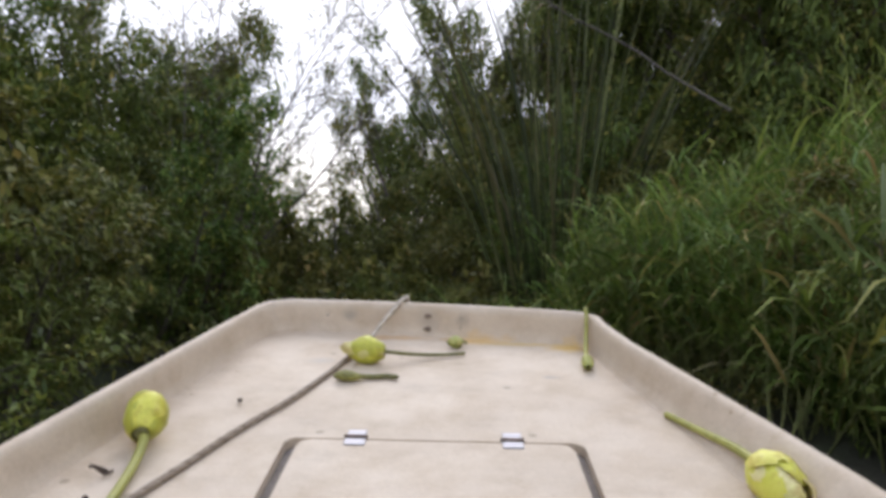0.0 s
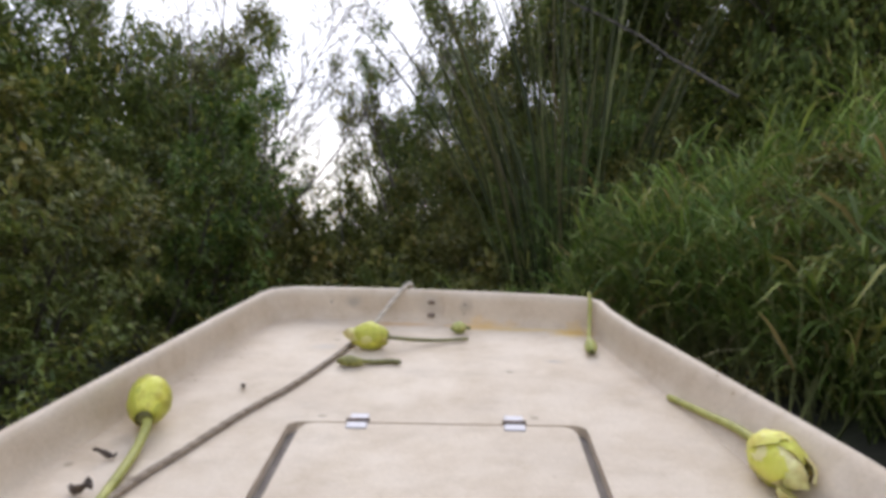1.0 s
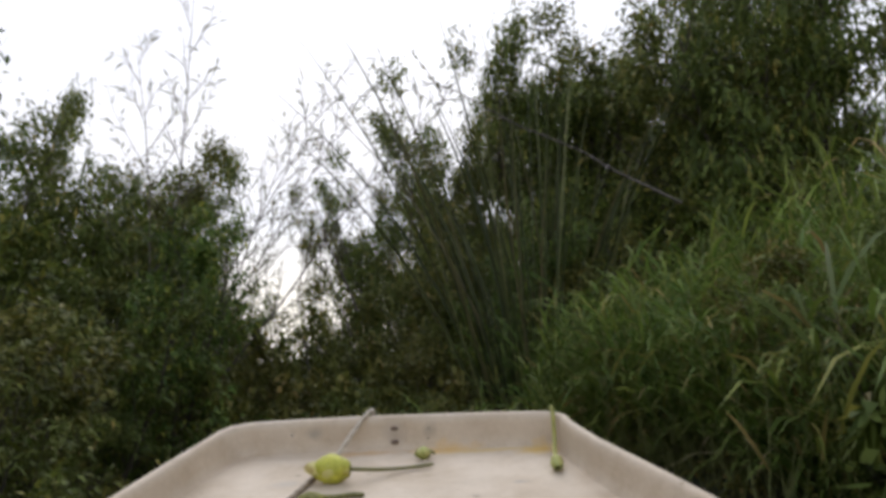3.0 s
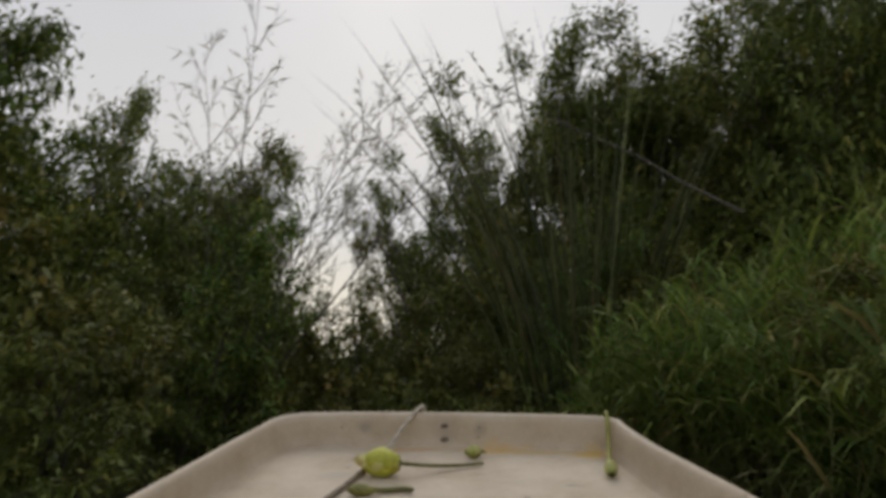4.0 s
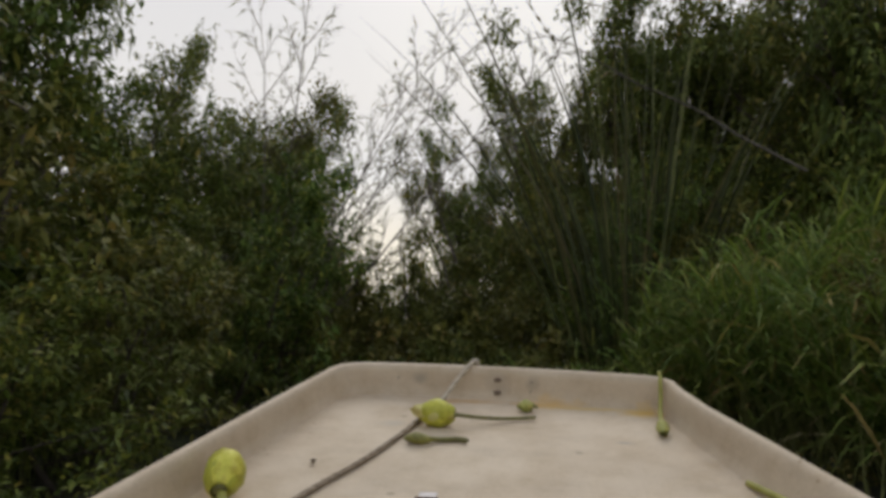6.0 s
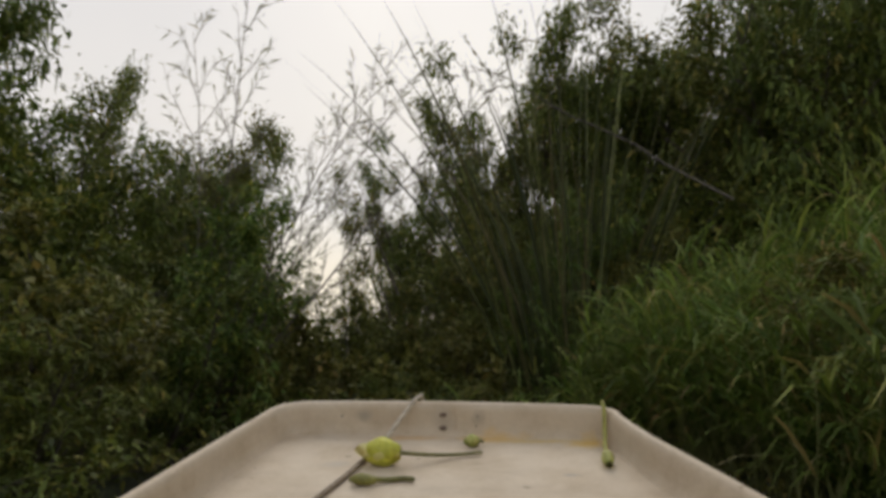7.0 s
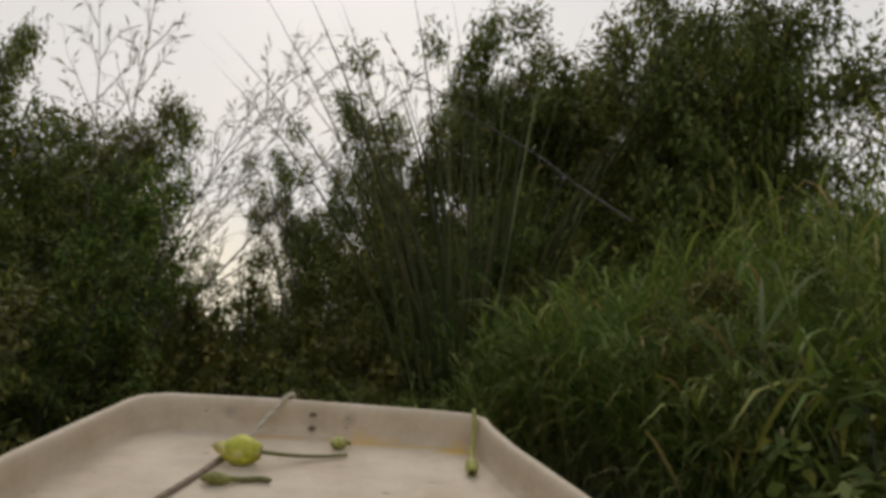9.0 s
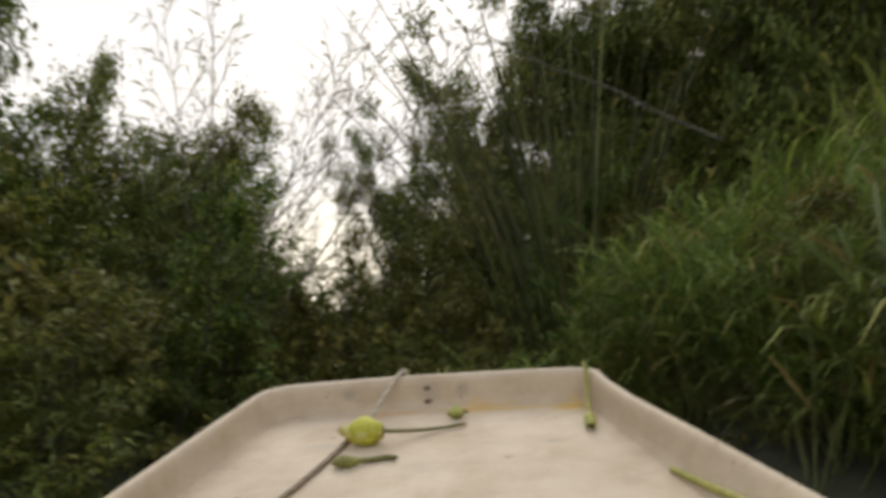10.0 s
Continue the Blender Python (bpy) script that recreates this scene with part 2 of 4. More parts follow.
WILTED = rough_material("wilted_lotus", (0.10, 0.095, 0.02), (0.36, 0.34, 0.08), 45, 0.6, 0.5, 0.003)
DARK_LEAF = rough_material("dark_wet_leaf", (0.012, 0.010, 0.016), (0.035, 0.028, 0.04), 25, 0.22, 0.3, 0.002)
DRY_LEAF = rough_material("dry_brown_leaf", (0.05, 0.035, 0.025), (0.14, 0.10, 0.075), 40, 0.8, 0.4, 0.002)
BARK = rough_material("grey_brown_bark", (0.045, 0.036, 0.028), (0.12, 0.10, 0.08), 12, 0.9, 0.8, 0.01)
TWIG = rough_material("bare_twig", (0.07, 0.06, 0.05), (0.16, 0.14, 0.12), 20, 0.9, 0.4, 0.003)
CANE = rough_material("green_cane", (0.10, 0.13, 0.03), (0.24, 0.24, 0.08), 9, 0.6, 0.2, 0.002)
MUD = rough_material("wet_bank_mud", (0.022, 0.018, 0.011), (0.045, 0.055, 0.022), 2.5, 0.8, 0.6, 0.03)
WILLOW = leaf_material("willow_leaf", ((0.0, (0.061, 0.094, 0.023)), (0.5, (0.119, 0.166, 0.039)), (0.9, (0.201, 0.252, 0.064)), (1.0, (0.35, 0.31, 0.081))))
OLIVE = leaf_material("olive_brown_leaf", ((0.0, (0.065, 0.076, 0.021)), (0.5, (0.128, 0.141, 0.035)), (0.9, (0.215, 0.209, 0.057)), (1.0, (0.331, 0.24, 0.078))))
BUSH = leaf_material("bank_shrub_leaf", ((0.0, (0.057, 0.093, 0.021)), (0.45, (0.117, 0.168, 0.036)), (0.85, (0.201, 0.256, 0.057)), (1.0, (0.413, 0.38, 0.079))))
GRASS = leaf_material("reed_grass_blade", ((0.0, (0.07, 0.117, 0.024)), (0.5, (0.151, 0.23, 0.044)), (0.88, (0.271, 0.346, 0.073)), (0.95, (0.373, 0.315, 0.103)), (1.0, (0.543, 0.36, 0.165))), 0.52, 0.35)
DRY_GRASS = leaf_material("dry_reed_blade", ((0.0, (0.24, 0.18, 0.08)), (0.5, (0.42, 0.30, 0.12)), (1.0, (0.52, 0.43, 0.27))), 0.6, 0.3)
YELLOW_OLIVE = leaf_material("yellow_olive_shrub_leaf", ((0.0, (0.064, 0.07, 0.018)), (0.45, (0.122, 0.12, 0.031)), (0.85, (0.201, 0.18, 0.047)), (1.0, (0.36, 0.28, 0.078))))
RUSH = leaf_material("bulrush_blade", ((0.0, (0.029, 0.043, 0.018)), (0.6, (0.063, 0.078, 0.032)), (1.0, (0.151, 0.130, 0.067))), 0.5, 0.2)

WATER, an, al, ab = shader("dark_channel_water")
ab.inputs["Base Color"].default_value = (0.018, 0.014, 0.009, 1)
ab.inputs["Specular IOR Level"].default_value = 0.14
ab.inputs["Roughness"].default_value = 0.14
bumped(an, al, ab, noise_node(an, al, 5.0, 3, an.new("ShaderNodeTexCoord").outputs["Object"]).outputs["Fac"], 0.25, 0.05)


# ---------------------------------------------------------------- mesh tools
def mesh_of(name, verts, quads, smooth=True):
    """A mesh from arrays of corners and four-cornered faces."""
    me = bpy.data.meshes.new(name)
    v, q = np.asarray(verts, np.float32), np.asarray(quads, np.int32)
    me.vertices.add(len(v))
    me.vertices.foreach_set("co", v.ravel())
    me.loops.add(q.size)
    me.loops.foreach_set("vertex_index", q.ravel())
    me.polygons.add(len(q))
    me.polygons.foreach_set("loop_start", np.arange(0, q.size, 4, dtype=np.int32))
    me.polygons.foreach_set("use_smooth", np.full(len(q), smooth))
    me.update(calc_edges=True)
    return me


def part(name, made, material, parent, label=""):
    """Links a bmesh or a mesh as one mesh object under a thing or a part."""
    if isinstance(made, bmesh.types.BMesh):
        me = bpy.data.meshes.new(name)
        bmesh.ops.recalc_face_normals(made, faces=made.faces)
        made.to_mesh(me)
        made.free()
    else:
        me = made
    me.materials.clear()
    me.materials.append(material)
    ob = new(name, me)
    ob.parent = parent
    return tagged(ob, label)


def thing(name, m, label, category, group="", kind=""):
    ob = new(name)
    ob.empty_display_size = 0.1
    ob.matrix_world = m
    return tagged(ob, label, category, group, kind)


class Heap:
    """Collects tubes and blades into one pair of arrays."""

    def __init__(self):
        self.v, self.q, self.n = [], [], 0

    def add(self, verts, quads):
        self.v.append(verts)
        self.q.append(quads + self.n)
        self.n += len(verts)

    def tube(self, pts, radii, sides=5):
        pts, k = np.asarray(pts, float), len(pts)
        along = np.gradient(pts, axis=0)
        along /= np.linalg.norm(along, axis=1)[:, None] + 1e-9
        ref = np.where(np.abs(along[:, 2:3]) > 0.9, [[1.0, 0, 0]], [[0, 0, 1.0]])
        a = np.cross(along, ref)
        a /= np.linalg.norm(a, axis=1)[:, None] + 1e-9
        for i in range(1, k):                       # keep the rings from twisting
            p = a[i - 1] - along[i] * a[i - 1].dot(along[i])
            a[i] = p / (np.linalg.norm(p) + 1e-9)
        b = np.cross(along, a)
        ang = np.arange(sides) * 2 * math.pi / sides
        ring = np.cos(ang)[None, :, None] * a[:, None] + np.sin(ang)[None, :, None] * b[:, None]
        verts = (pts[:, None] + ring * np.asarray(radii, float)[:, None, None]).reshape(-1, 3)
        i, j = np.meshgrid(np.arange(k - 1), np.arange(sides), indexing="ij")
        j2 = (j + 1) % sides
        quads = np.stack([i * sides + j, i * sides + j2, (i + 1) * sides + j2, (i + 1) * sides + j], -1).reshape(-1, 4)
        self.add(verts, quads)

    def blades(self, base, way, up, length, width, droop, steps, shape, sway=None):
        """Many leaves at once: strips that taper by shape and bend down by droop."""
        base, way, up = (np.asarray(x, float) for x in (base, way, up))
        way = way / (np.linalg.norm(way, axis=1)[:, None] + 1e-9)
        side = np.cross(way, up)
        side /= np.linalg.norm(side, axis=1)[:, None] + 1e-9
        s, w = np.asarray(steps), np.asarray(shape)
        mid = base[:, None] + way[:, None] * (length[:, None] * s)[..., None]
        mid[..., 2] -= (length * droop)[:, None] * s ** 2
        if sway is not None:                        # tips that curve aside
            mid += sway[:, None] * (length[:, None] * s ** 2.5)[..., None]
        half = side[:, None] * (width[:, None] * w / 2)[..., None]
        verts = np.stack([mid - half, mid + half], 2)            # leaves, steps, two edges
        n, k = len(base), len(s)
        one = np.array([[2 * i, 2 * i + 1, 2 * i + 3, 2 * i + 2] for i in range(k - 1)])
        quads = (np.arange(n)[:, None, None] * (2 * k) + one[None]).reshape(-1, 4)
        self.add(verts.reshape(-1, 3), quads)

    def kites(self, base, way, up, length, width, droop):
        """Small far leaves: one pointed quad each, its two halves folded along the rib."""
        way = unit(way)
        side = unit(np.cross(way, up))
        fall = np.zeros_like(way)
        fall[:, 2] = -length * droop
        belly = base + way * (length * 0.42)[:, None] + fall * 0.18
        tip = base + way * length[:, None] + fall
        half = side * (width / 2)[:, None]
        verts = np.stack([base, belly - half, tip, belly + half], 1).reshape(-1, 3)
        self.add(verts, np.arange(len(base))[:, None] * 4 + np.arange(4)[None])

    def mesh(self, name):
        return mesh_of(name, np.concatenate(self.v), np.concatenate(self.q))


def unit(v):
    return v / (np.linalg.norm(v, axis=-1, keepdims=True) + 1e-9)


def bend(rng, start, way, length, k, wander, lift):
    """A branch line: k points from start, wandering, bending up (lift > 0) or down."""
    pts, d = [np.array(start, float)], unit(np.array(way, float))
    for _ in range(k - 1):
        d = unit(d + rng.normal(0, wander, 3) + np.array([0, 0, lift]))
        pts.append(pts[-1] + d * length / (k - 1))
    return np.array(pts)


def on_line(pts, f):
    """Points at the fractions f of a line, and its way there."""
    x = np.clip(np.asarray(f), 0, 0.999) * (len(pts) - 1)
    i = x.astype(int)
    d = pts[i + 1] - pts[i]
    return pts[i] + d * (x - i)[:, None], unit(d)


# ---------------------------------------------------------------- plants
SMALL = ((0.0, 0.4, 1.0), (0.25, 1.0, 0.06))
LONG = ((0.0, 0.3, 0.65, 1.0), (0.55, 1.0, 0.75, 0.03))


def woody(name, seed, height, spread, leaf, count, leaf_mat, label, category, low=0.12, limbs=13, droop=0.25, lift=0.05, trunk=0.05, stems=1, taper=0.55, broad=0.27, far_off=False, loose=0.02):
    """A tree or shrub: tapered stems, limbs, branches and twigs, and a crown of single leaves along the twigs."""
    rng = np.random.default_rng(seed)
    wood, crown, twigs = Heap(), Heap(), []
    for st in range(stems):
        turn = rng.uniform(0, 6.28)
        lean = np.array([math.cos(turn), math.sin(turn), 0]) * (0.12 + 0.25 * (stems > 1)) * rng.uniform(0.4, 1)
        h = height * rng.uniform(0.75, 0.95)
        axis = bend(rng, (lean[0] * 0.2, lean[1] * 0.2, -0.15), np.array([0, 0, 1.0]) + lean, h, 8, 0.09, 0.06)
        wood.tube(axis, np.linspace(trunk, trunk * 0.15, 8) * rng.uniform(0.7, 1), 6)
        n_limb = max(4, limbs // stems)
        for i in range(n_limb):
            f = low + (1 - low) * (i + rng.uniform(0.1, 0.9)) / n_limb
            p, d = on_line(axis, [f])
            a = turn + i * 2.4 + rng.uniform(-0.5, 0.5)
            rise = rng.uniform(0.1, 0.7) + 0.6 * f
            way = np.array([math.cos(a), math.sin(a), rise])
            size = spread * (1 - taper * f) * rng.uniform(0.65, 1.1)
            limb = bend(rng, p[0], way, size, 6, 0.14, lift)
            r0 = trunk * 0.42 * (1 - 0.6 * f)
            wood.tube(limb, np.linspace(r0, r0 * 0.2, 6), 4)
            for f2 in rng.uniform(0.2, 1.0, 7):
                p2, d2 = on_line(limb, [f2])
                sub = bend(rng, p2[0], d2[0] * 0.8 + rng.normal(0, 0.55, 3) + np.array([0, 0, 0.25]), size * rng.uniform(0.25, 0.5), 4, 0.18, lift - 0.05)
                wood.tube(sub, np.linspace(r0 * 0.3, r0 * 0.08, 4), 3)
                twigs.append(sub)
                for _ in range(2):
                    p3, d3 = on_line(sub, [rng.uniform(0.3, 1)])
                    tw = bend(rng, p3[0], d3[0] + rng.normal(0, 0.6, 3), size * rng.uniform(0.12, 0.28), 3, 0.2, lift - 0.12)
                    wood.tube(tw, np.linspace(r0 * 0.12, r0 * 0.05, 3), 3)
                    twigs.append(tw)
    each = max(2, count // len(twigs))
    P, D = [], []
    for tw in twigs:
        p, d = on_line(tw, rng.uniform(0.1, 1.05, each))
        P.append(p + rng.normal(0, loose, p.shape))
        D.append(d)
    P, D = np.concatenate(P), np.concatenate(D)
    way = unit(D * 0.7 + rng.normal(0, 0.75, D.shape) + np.array([0, 0, -0.1]))
    up = unit(rng.normal(0, 0.6, D.shape) + np.array([0, 0, 1.0]))
    n = len(P)
    sizes = (leaf * rng.uniform(0.55, 1.25, n), leaf * broad * rng.uniform(0.7, 1.3, n), rng.uniform(0.0, 2 * droop, n))
    if far_off:
        crown.kites(P, way, up, *sizes)
    else:
        crown.blades(P, way, up, *sizes, *SMALL)
    ob = thing(name, Matrix(), label, category)
    part("trunk", wood.mesh("trunk"), BARK, ob)
    tagged(part("crown", crown.mesh("crown"), leaf_mat, ob), kind="stuff")
    return ob


def reeds(name, seed, height, radius, stems, label, blade=0.42, width=0.024, dry=0.0, lean=0.2, per=11):
    """A clump of tall reed grass: canes with long arching blades up their whole height."""
    rng = np.random.default_rng(seed)
    canes, green, brown = Heap(), Heap(), Heap()
    for _ in range(stems):
        a, r = rng.uniform(0, 6.28), radius * math.sqrt(rng.uniform(0, 1))
        foot = (math.cos(a) * r, math.sin(a) * r, -0.1)
        h = height * rng.uniform(0.6, 1.05)
        b = rng.uniform(0, 6.28)
        way = np.array([math.cos(b) * lean, math.sin(b) * lean, 1.0]) * rng.uniform(0.8, 1.2)
        line = bend(rng, foot, way, h, 6, 0.05, -0.02)
        canes.tube(line, np.linspace(0.0065, 0.002, 6), 3)
        f = np.sort(rng.uniform(0.42, 1.0, per))
        p, d = on_line(line, f)
        side = rng.uniform(0, 6.28, per)
        out = np.stack([np.cos(side), np.sin(side), rng.uniform(0.3, 1.5, per)], 1)
        way = unit(out + d * 0.5)
        up = unit(np.array([0, 0, 1.0]) + rng.normal(0, 0.35, (per, 3)))
        size = blade * rng.uniform(0.6, 1.25, per)
        wide = width * rng.uniform(0.6, 1.2, per)
        bendy = rng.uniform(0.25, 0.95, per)
        old = rng.uniform(0, 1, per) < dry
        for heap, pick in ((green, ~old), (brown, old)):
            if pick.any():
                heap.blades(p[pick], way[pick], up[pick], size[pick], wide[pick], bendy[pick], *LONG)
    ob = thing(name, Matrix(), label, "reeds")
    tagged(part("stemwork", canes.mesh("stemwork"), CANE, ob), kind="stuff")
    tagged(part("foliage", green.mesh("foliage"), GRASS, ob), kind="stuff")
    if brown.n:
        tagged(part("dry_foliage", brown.mesh("dry_foliage"), DRY_GRASS, ob, "dry orange-brown blades"), kind="stuff")
    return ob


def bulrushes(seed, height, radius, count, label):
    """A stand of stiff narrow upright blades that fan out a little."""
    rng = np.random.default_rng(seed)
    heap, stalks = Heap(), Heap()
    a, r = rng.uniform(0, 6.28, count), radius * np.sqrt(rng.uniform(0, 1, count))
    base = np.stack([np.cos(a) * r, np.sin(a) * r, np.full(count, -0.1)], 1)
    fan = rng.uniform(0.0, 0.26, count)
    way = unit(np.stack([np.cos(a) * fan - 0.05 + rng.normal(0, 0.03, count), np.sin(a) * fan, np.ones(count)], 1))
    up = unit(np.stack([rng.normal(0, 1, count), rng.normal(-0.6, 0.6, count), np.full(count, 0.05)], 1))
    long = height * np.where(rng.uniform(0, 1, count) < 0.3, rng.uniform(0.35, 0.7, count), rng.uniform(0.72, 1.04, count))
    sway = np.stack([np.cos(a) * 0.10 - np.abs(rng.normal(0, 0.11, count)), np.sin(a) * 0.08, np.zeros(count)], 1)
    heap.blades(base, way, up, long, rng.uniform(0.018, 0.033, count), np.abs(rng.normal(0.0, 0.06, count)),
                (0.0, 0.2, 0.4, 0.55, 0.7, 0.82, 0.92, 1.0), (0.9, 1.0, 1.0, 0.9, 0.75, 0.55, 0.3, 0.03), sway)
    for i in range(0, count, 16):
        line = base[i] + np.outer(np.linspace(0, 1, 5) * height * rng.uniform(0.7, 1.0), way[i])
        stalks.tube(line, (0.006, 0.006, 0.005, 0.004, 0.003), 5)
    ob = thing("bulrush_clump", Matrix(), label, "bulrushes")
    tagged(part("foliage", heap.mesh("foliage"), RUSH, ob), kind="stuff")
    tagged(part("stemwork", stalks.mesh("stemwork"), CANE, ob), kind="stuff")
    return ob


def tussock(seed, size, count, label):
    """A tussock of long grass: blades that rise from one foot and arch over."""
    rng = np.random.default_rng(seed)
    a = rng.uniform(0, 6.28, count)
    spread = rng.uniform(0.15, 0.75, count)
    base = np.stack([np.cos(a) * 0.12 * rng.uniform(0, 1, count), np.sin(a) * 0.12 * rng.uniform(0, 1, count), np.full(count, -0.08)], 1)
    way = unit(np.stack([np.cos(a) * spread, np.sin(a) * spread, np.ones(count)], 1))
    up = unit(np.stack([-np.cos(a), -np.sin(a), 0.4 + rng.normal(0, 0.3, count)], 1))
    long, wide, bendy = size * rng.uniform(0.6, 1.1, count), rng.uniform(0.011, 0.021, count), rng.uniform(0.2, 0.75, count)
    old = rng.uniform(0, 1, count) < 0.07
    ob = thing("grass_tussock", Matrix(), label, "grass")
    for name, pick, mat, tag in (("foliage", ~old, GRASS, ""), ("dry_foliage", old, DRY_GRASS, "dry orange-brown blades")):
        heap = Heap()
        heap.blades(base[pick], way[pick], up[pick], long[pick], wide[pick], bendy[pick], (0.0, 0.2, 0.4, 0.6, 0.8, 1.0), (0.7, 1.0, 1.0, 0.8, 0.5, 0.03))
        tagged(part(name, heap.mesh(name), mat, ob, tag), kind="stuff")
    return ob


def wispy(seed, label):
    """A leaning, thin-branched willow with few slender leaves: arching stems, rising side shoots, fine twigs."""
    rng = np.random.default_rng(seed)
    wood, leaves = Heap(), Heap()
    P, D = [], []
    for i in range(6):
        lean = 0.10 + 0.11 * i + rng.uniform(-0.06, 0.06)
        size = rng.uniform(2.7, 3.5)
        main = bend(rng, (rng.uniform(-0.25, 0.25), rng.uniform(-0.2, 0.2), -0.1), (lean, rng.uniform(-0.12, 0.12), 1.0), size, 14, 0.045, -0.012)
        wood.tube(main, np.linspace(0.011, 0.0016, 14), 5)
        for k, f in enumerate(np.linspace(0.30, 0.97, 15)):
            p, d = on_line(main, [f + rng.uniform(-0.02, 0.02)])
            side = (-1) ** k
            way = d[0] * 1.0 + np.array([0.55 * side + 0.2, rng.uniform(-0.6, 0.6), 0.15])
            sub = bend(rng, p[0], way, rng.uniform(0.35, 0.95) * (1.25 - f), 7, 0.06, 0.02)
            wood.tube(sub, np.linspace(0.0042, 0.0012, 7), 4)
            for f2 in np.linspace(0.25, 1.0, 6):
                p2, d2 = on_line(sub, [f2])
                tw = bend(rng, p2[0], d2[0] + rng.normal(0, 0.45, 3) + np.array([0, 0, 0.1]), rng.uniform(0.07, 0.2), 3, 0.08, 0.0)
                wood.tube(tw, np.linspace(0.0018, 0.0009, 3), 3)
                q, e = on_line(tw, rng.uniform(0.2, 1.0, 2))
                P.append(q)
                D.append(e)
    P, D = np.concatenate(P), np.concatenate(D)
    n = len(P)
    leaves.blades(P, unit(D + rng.normal(0, 0.5, D.shape)), rng.normal(0, 1, D.shape), rng.uniform(0.06, 0.13, n), rng.uniform(0.007, 0.013, n), rng.uniform(0, 0.5, n), *SMALL)
    ob = thing("wispy_sapling", Matrix(), label, "sapling")
    tagged(part("branchwork", wood.mesh("branchwork"), TWIG, ob), kind="stuff")
    tagged(part("foliage", leaves.mesh("foliage"), OLIVE, ob), kind="stuff")
    return ob


def dead_branch(seed, start, end, thick, label, leafy=0):
    rng = np.random.default_rng(seed)
    a, b = np.array(start, float), np.array(end, float)
    wood, leaves = Heap(), Heap()
    size = np.linalg.norm(b - a)
    line = a + np.outer(np.linspace(0, 1, 9), b - a) + rng.normal(0, size * 0.012, (9, 3))
    line[0] = a
    wood.tube(line - a, np.linspace(thick, thick * 0.25, 9), 6)
    for f in rng.uniform(0.25, 0.97, 9):
        p, d = on_line(line, [f])
        tw = bend(rng, p[0], d[0] + rng.normal(0, 0.7, 3), size * rng.uniform(0.06, 0.2), 4, 0.15, 0.0)
        wood.tube(tw - a, np.linspace(thick * 0.35, thick * 0.1, 4), 4)
        if leafy:
            q, e = on_line(tw, rng.uniform(0.4, 1.0, leafy))
            leaves.blades(q - a, unit(e + rng.normal(0, 0.5, e.shape)), rng.normal(0, 1, e.shape), rng.uniform(0.06, 0.1, leafy), rng.uniform(0.015, 0.03, leafy), rng.uniform(0, 0.5, leafy), *SMALL)
    ob = thing("leaning_branch", Matrix.Translation(start), label, "branch")
    part("wood", wood.mesh("wood"), TWIG, ob)
    if leafy:
        tagged(part("foliage", leaves.mesh("foliage"), OLIVE, ob), kind="stuff")
    return ob


# ---------------------------------------------------------------- ground and water
def channel(y):
    """The middle of the narrow channel: straight past the boat, then bending off to port."""
    return -0.03 - 0.1 * max(0.0, y - 3.0)


def bank(x, y):
    off = abs(x - channel(y)) - (1.0 - 0.55 * max(0.0, y - 5.5))      # the channel peters out ahead
    s = min(1.0, max(0.0, off / 0.7))
    return -0.4 + 0.5 * s * s * (3 - 2 * s) + 0.05 * noise.noise((x * 0.6, y * 0.6, 0))


def steps_out(near, far, fine, grow):
    out, x, d = [0.0], 0.0, fine
    while x < far:
        d = d if x < near else d * grow
        x += d
        out.append(x)
    return out


xs = steps_out(4.0, 900.0, 0.25, 1.35)
xs = [-v for v in reversed(xs[1:])] + xs
ys_b = steps_out(4.0, 900.0, 0.35, 1.4)
ys = [-v for v in reversed(ys_b[1:])] + steps_out(12.0, 900.0, 0.3, 1.35)
gv = [(x, y, bank(x, y)) for y in ys for x in xs]
gq = [(j * len(xs) + i, j * len(xs) + i + 1, (j + 1) * len(xs) + i + 1, (j + 1) * len(xs) + i) for j in range(len(ys) - 1) for i in range(len(xs) - 1)]
ground = new("ground", mesh_of("ground", gv, gq))
ground.data.materials.append(MUD)
tagged(ground, "dark wet mud bank under the plants along the channel", "ground", kind="structure")
wv = [(x, y, 0.0) for y in (-30, 0, 30) for x in (-6, 0, 6)]
water = new("water", mesh_of("water", wv, [(j * 3 + i, j * 3 + i + 1, j * 3 + i + 4, j * 3 + i + 3) for j in range(2) for i in range(2)]))
water.data.materials.append(WATER)
tagged(water, "dark still water in a narrow overgrown channel", "water", kind="structure")


# ---------------------------------------------------------------- the boat
def boat_outline():
    """The foot of the inside of the bulwark, from the port quarter round the bow to the starboard quarter."""
    port, star = (-0.482, 1.975), (0.392, 1.895)                    # the two bow corners
    left = [(-0.74, -1.6), (-0.74, -0.6), (-0.735, 0.0), (-0.705, 0.6), (-0.655, 1.0), (-0.59, 1.4), (-0.53, 1.74), (-0.502, 1.88)]
    right = [(0.70, -1.6), (0.70, -0.6), (0.69, 0.0), (0.635, 0.6), (0.565, 1.0), (0.488, 1.4), (0.432, 1.66), (0.406, 1.80)]
    bow = [(-0.44, 1.985), (-0.30, 1.983), (-0.10, 1.972), (0.12, 1.945), (0.25, 1.928), (0.355, 1.908)]
    round_port = [(-0.490, 1.935), (-0.474, 1.968)]
    round_star = [(0.376, 1.900), (0.392, 1.880), (0.398, 1.850)]
    return left + round_port + bow + round_star + right[::-1]


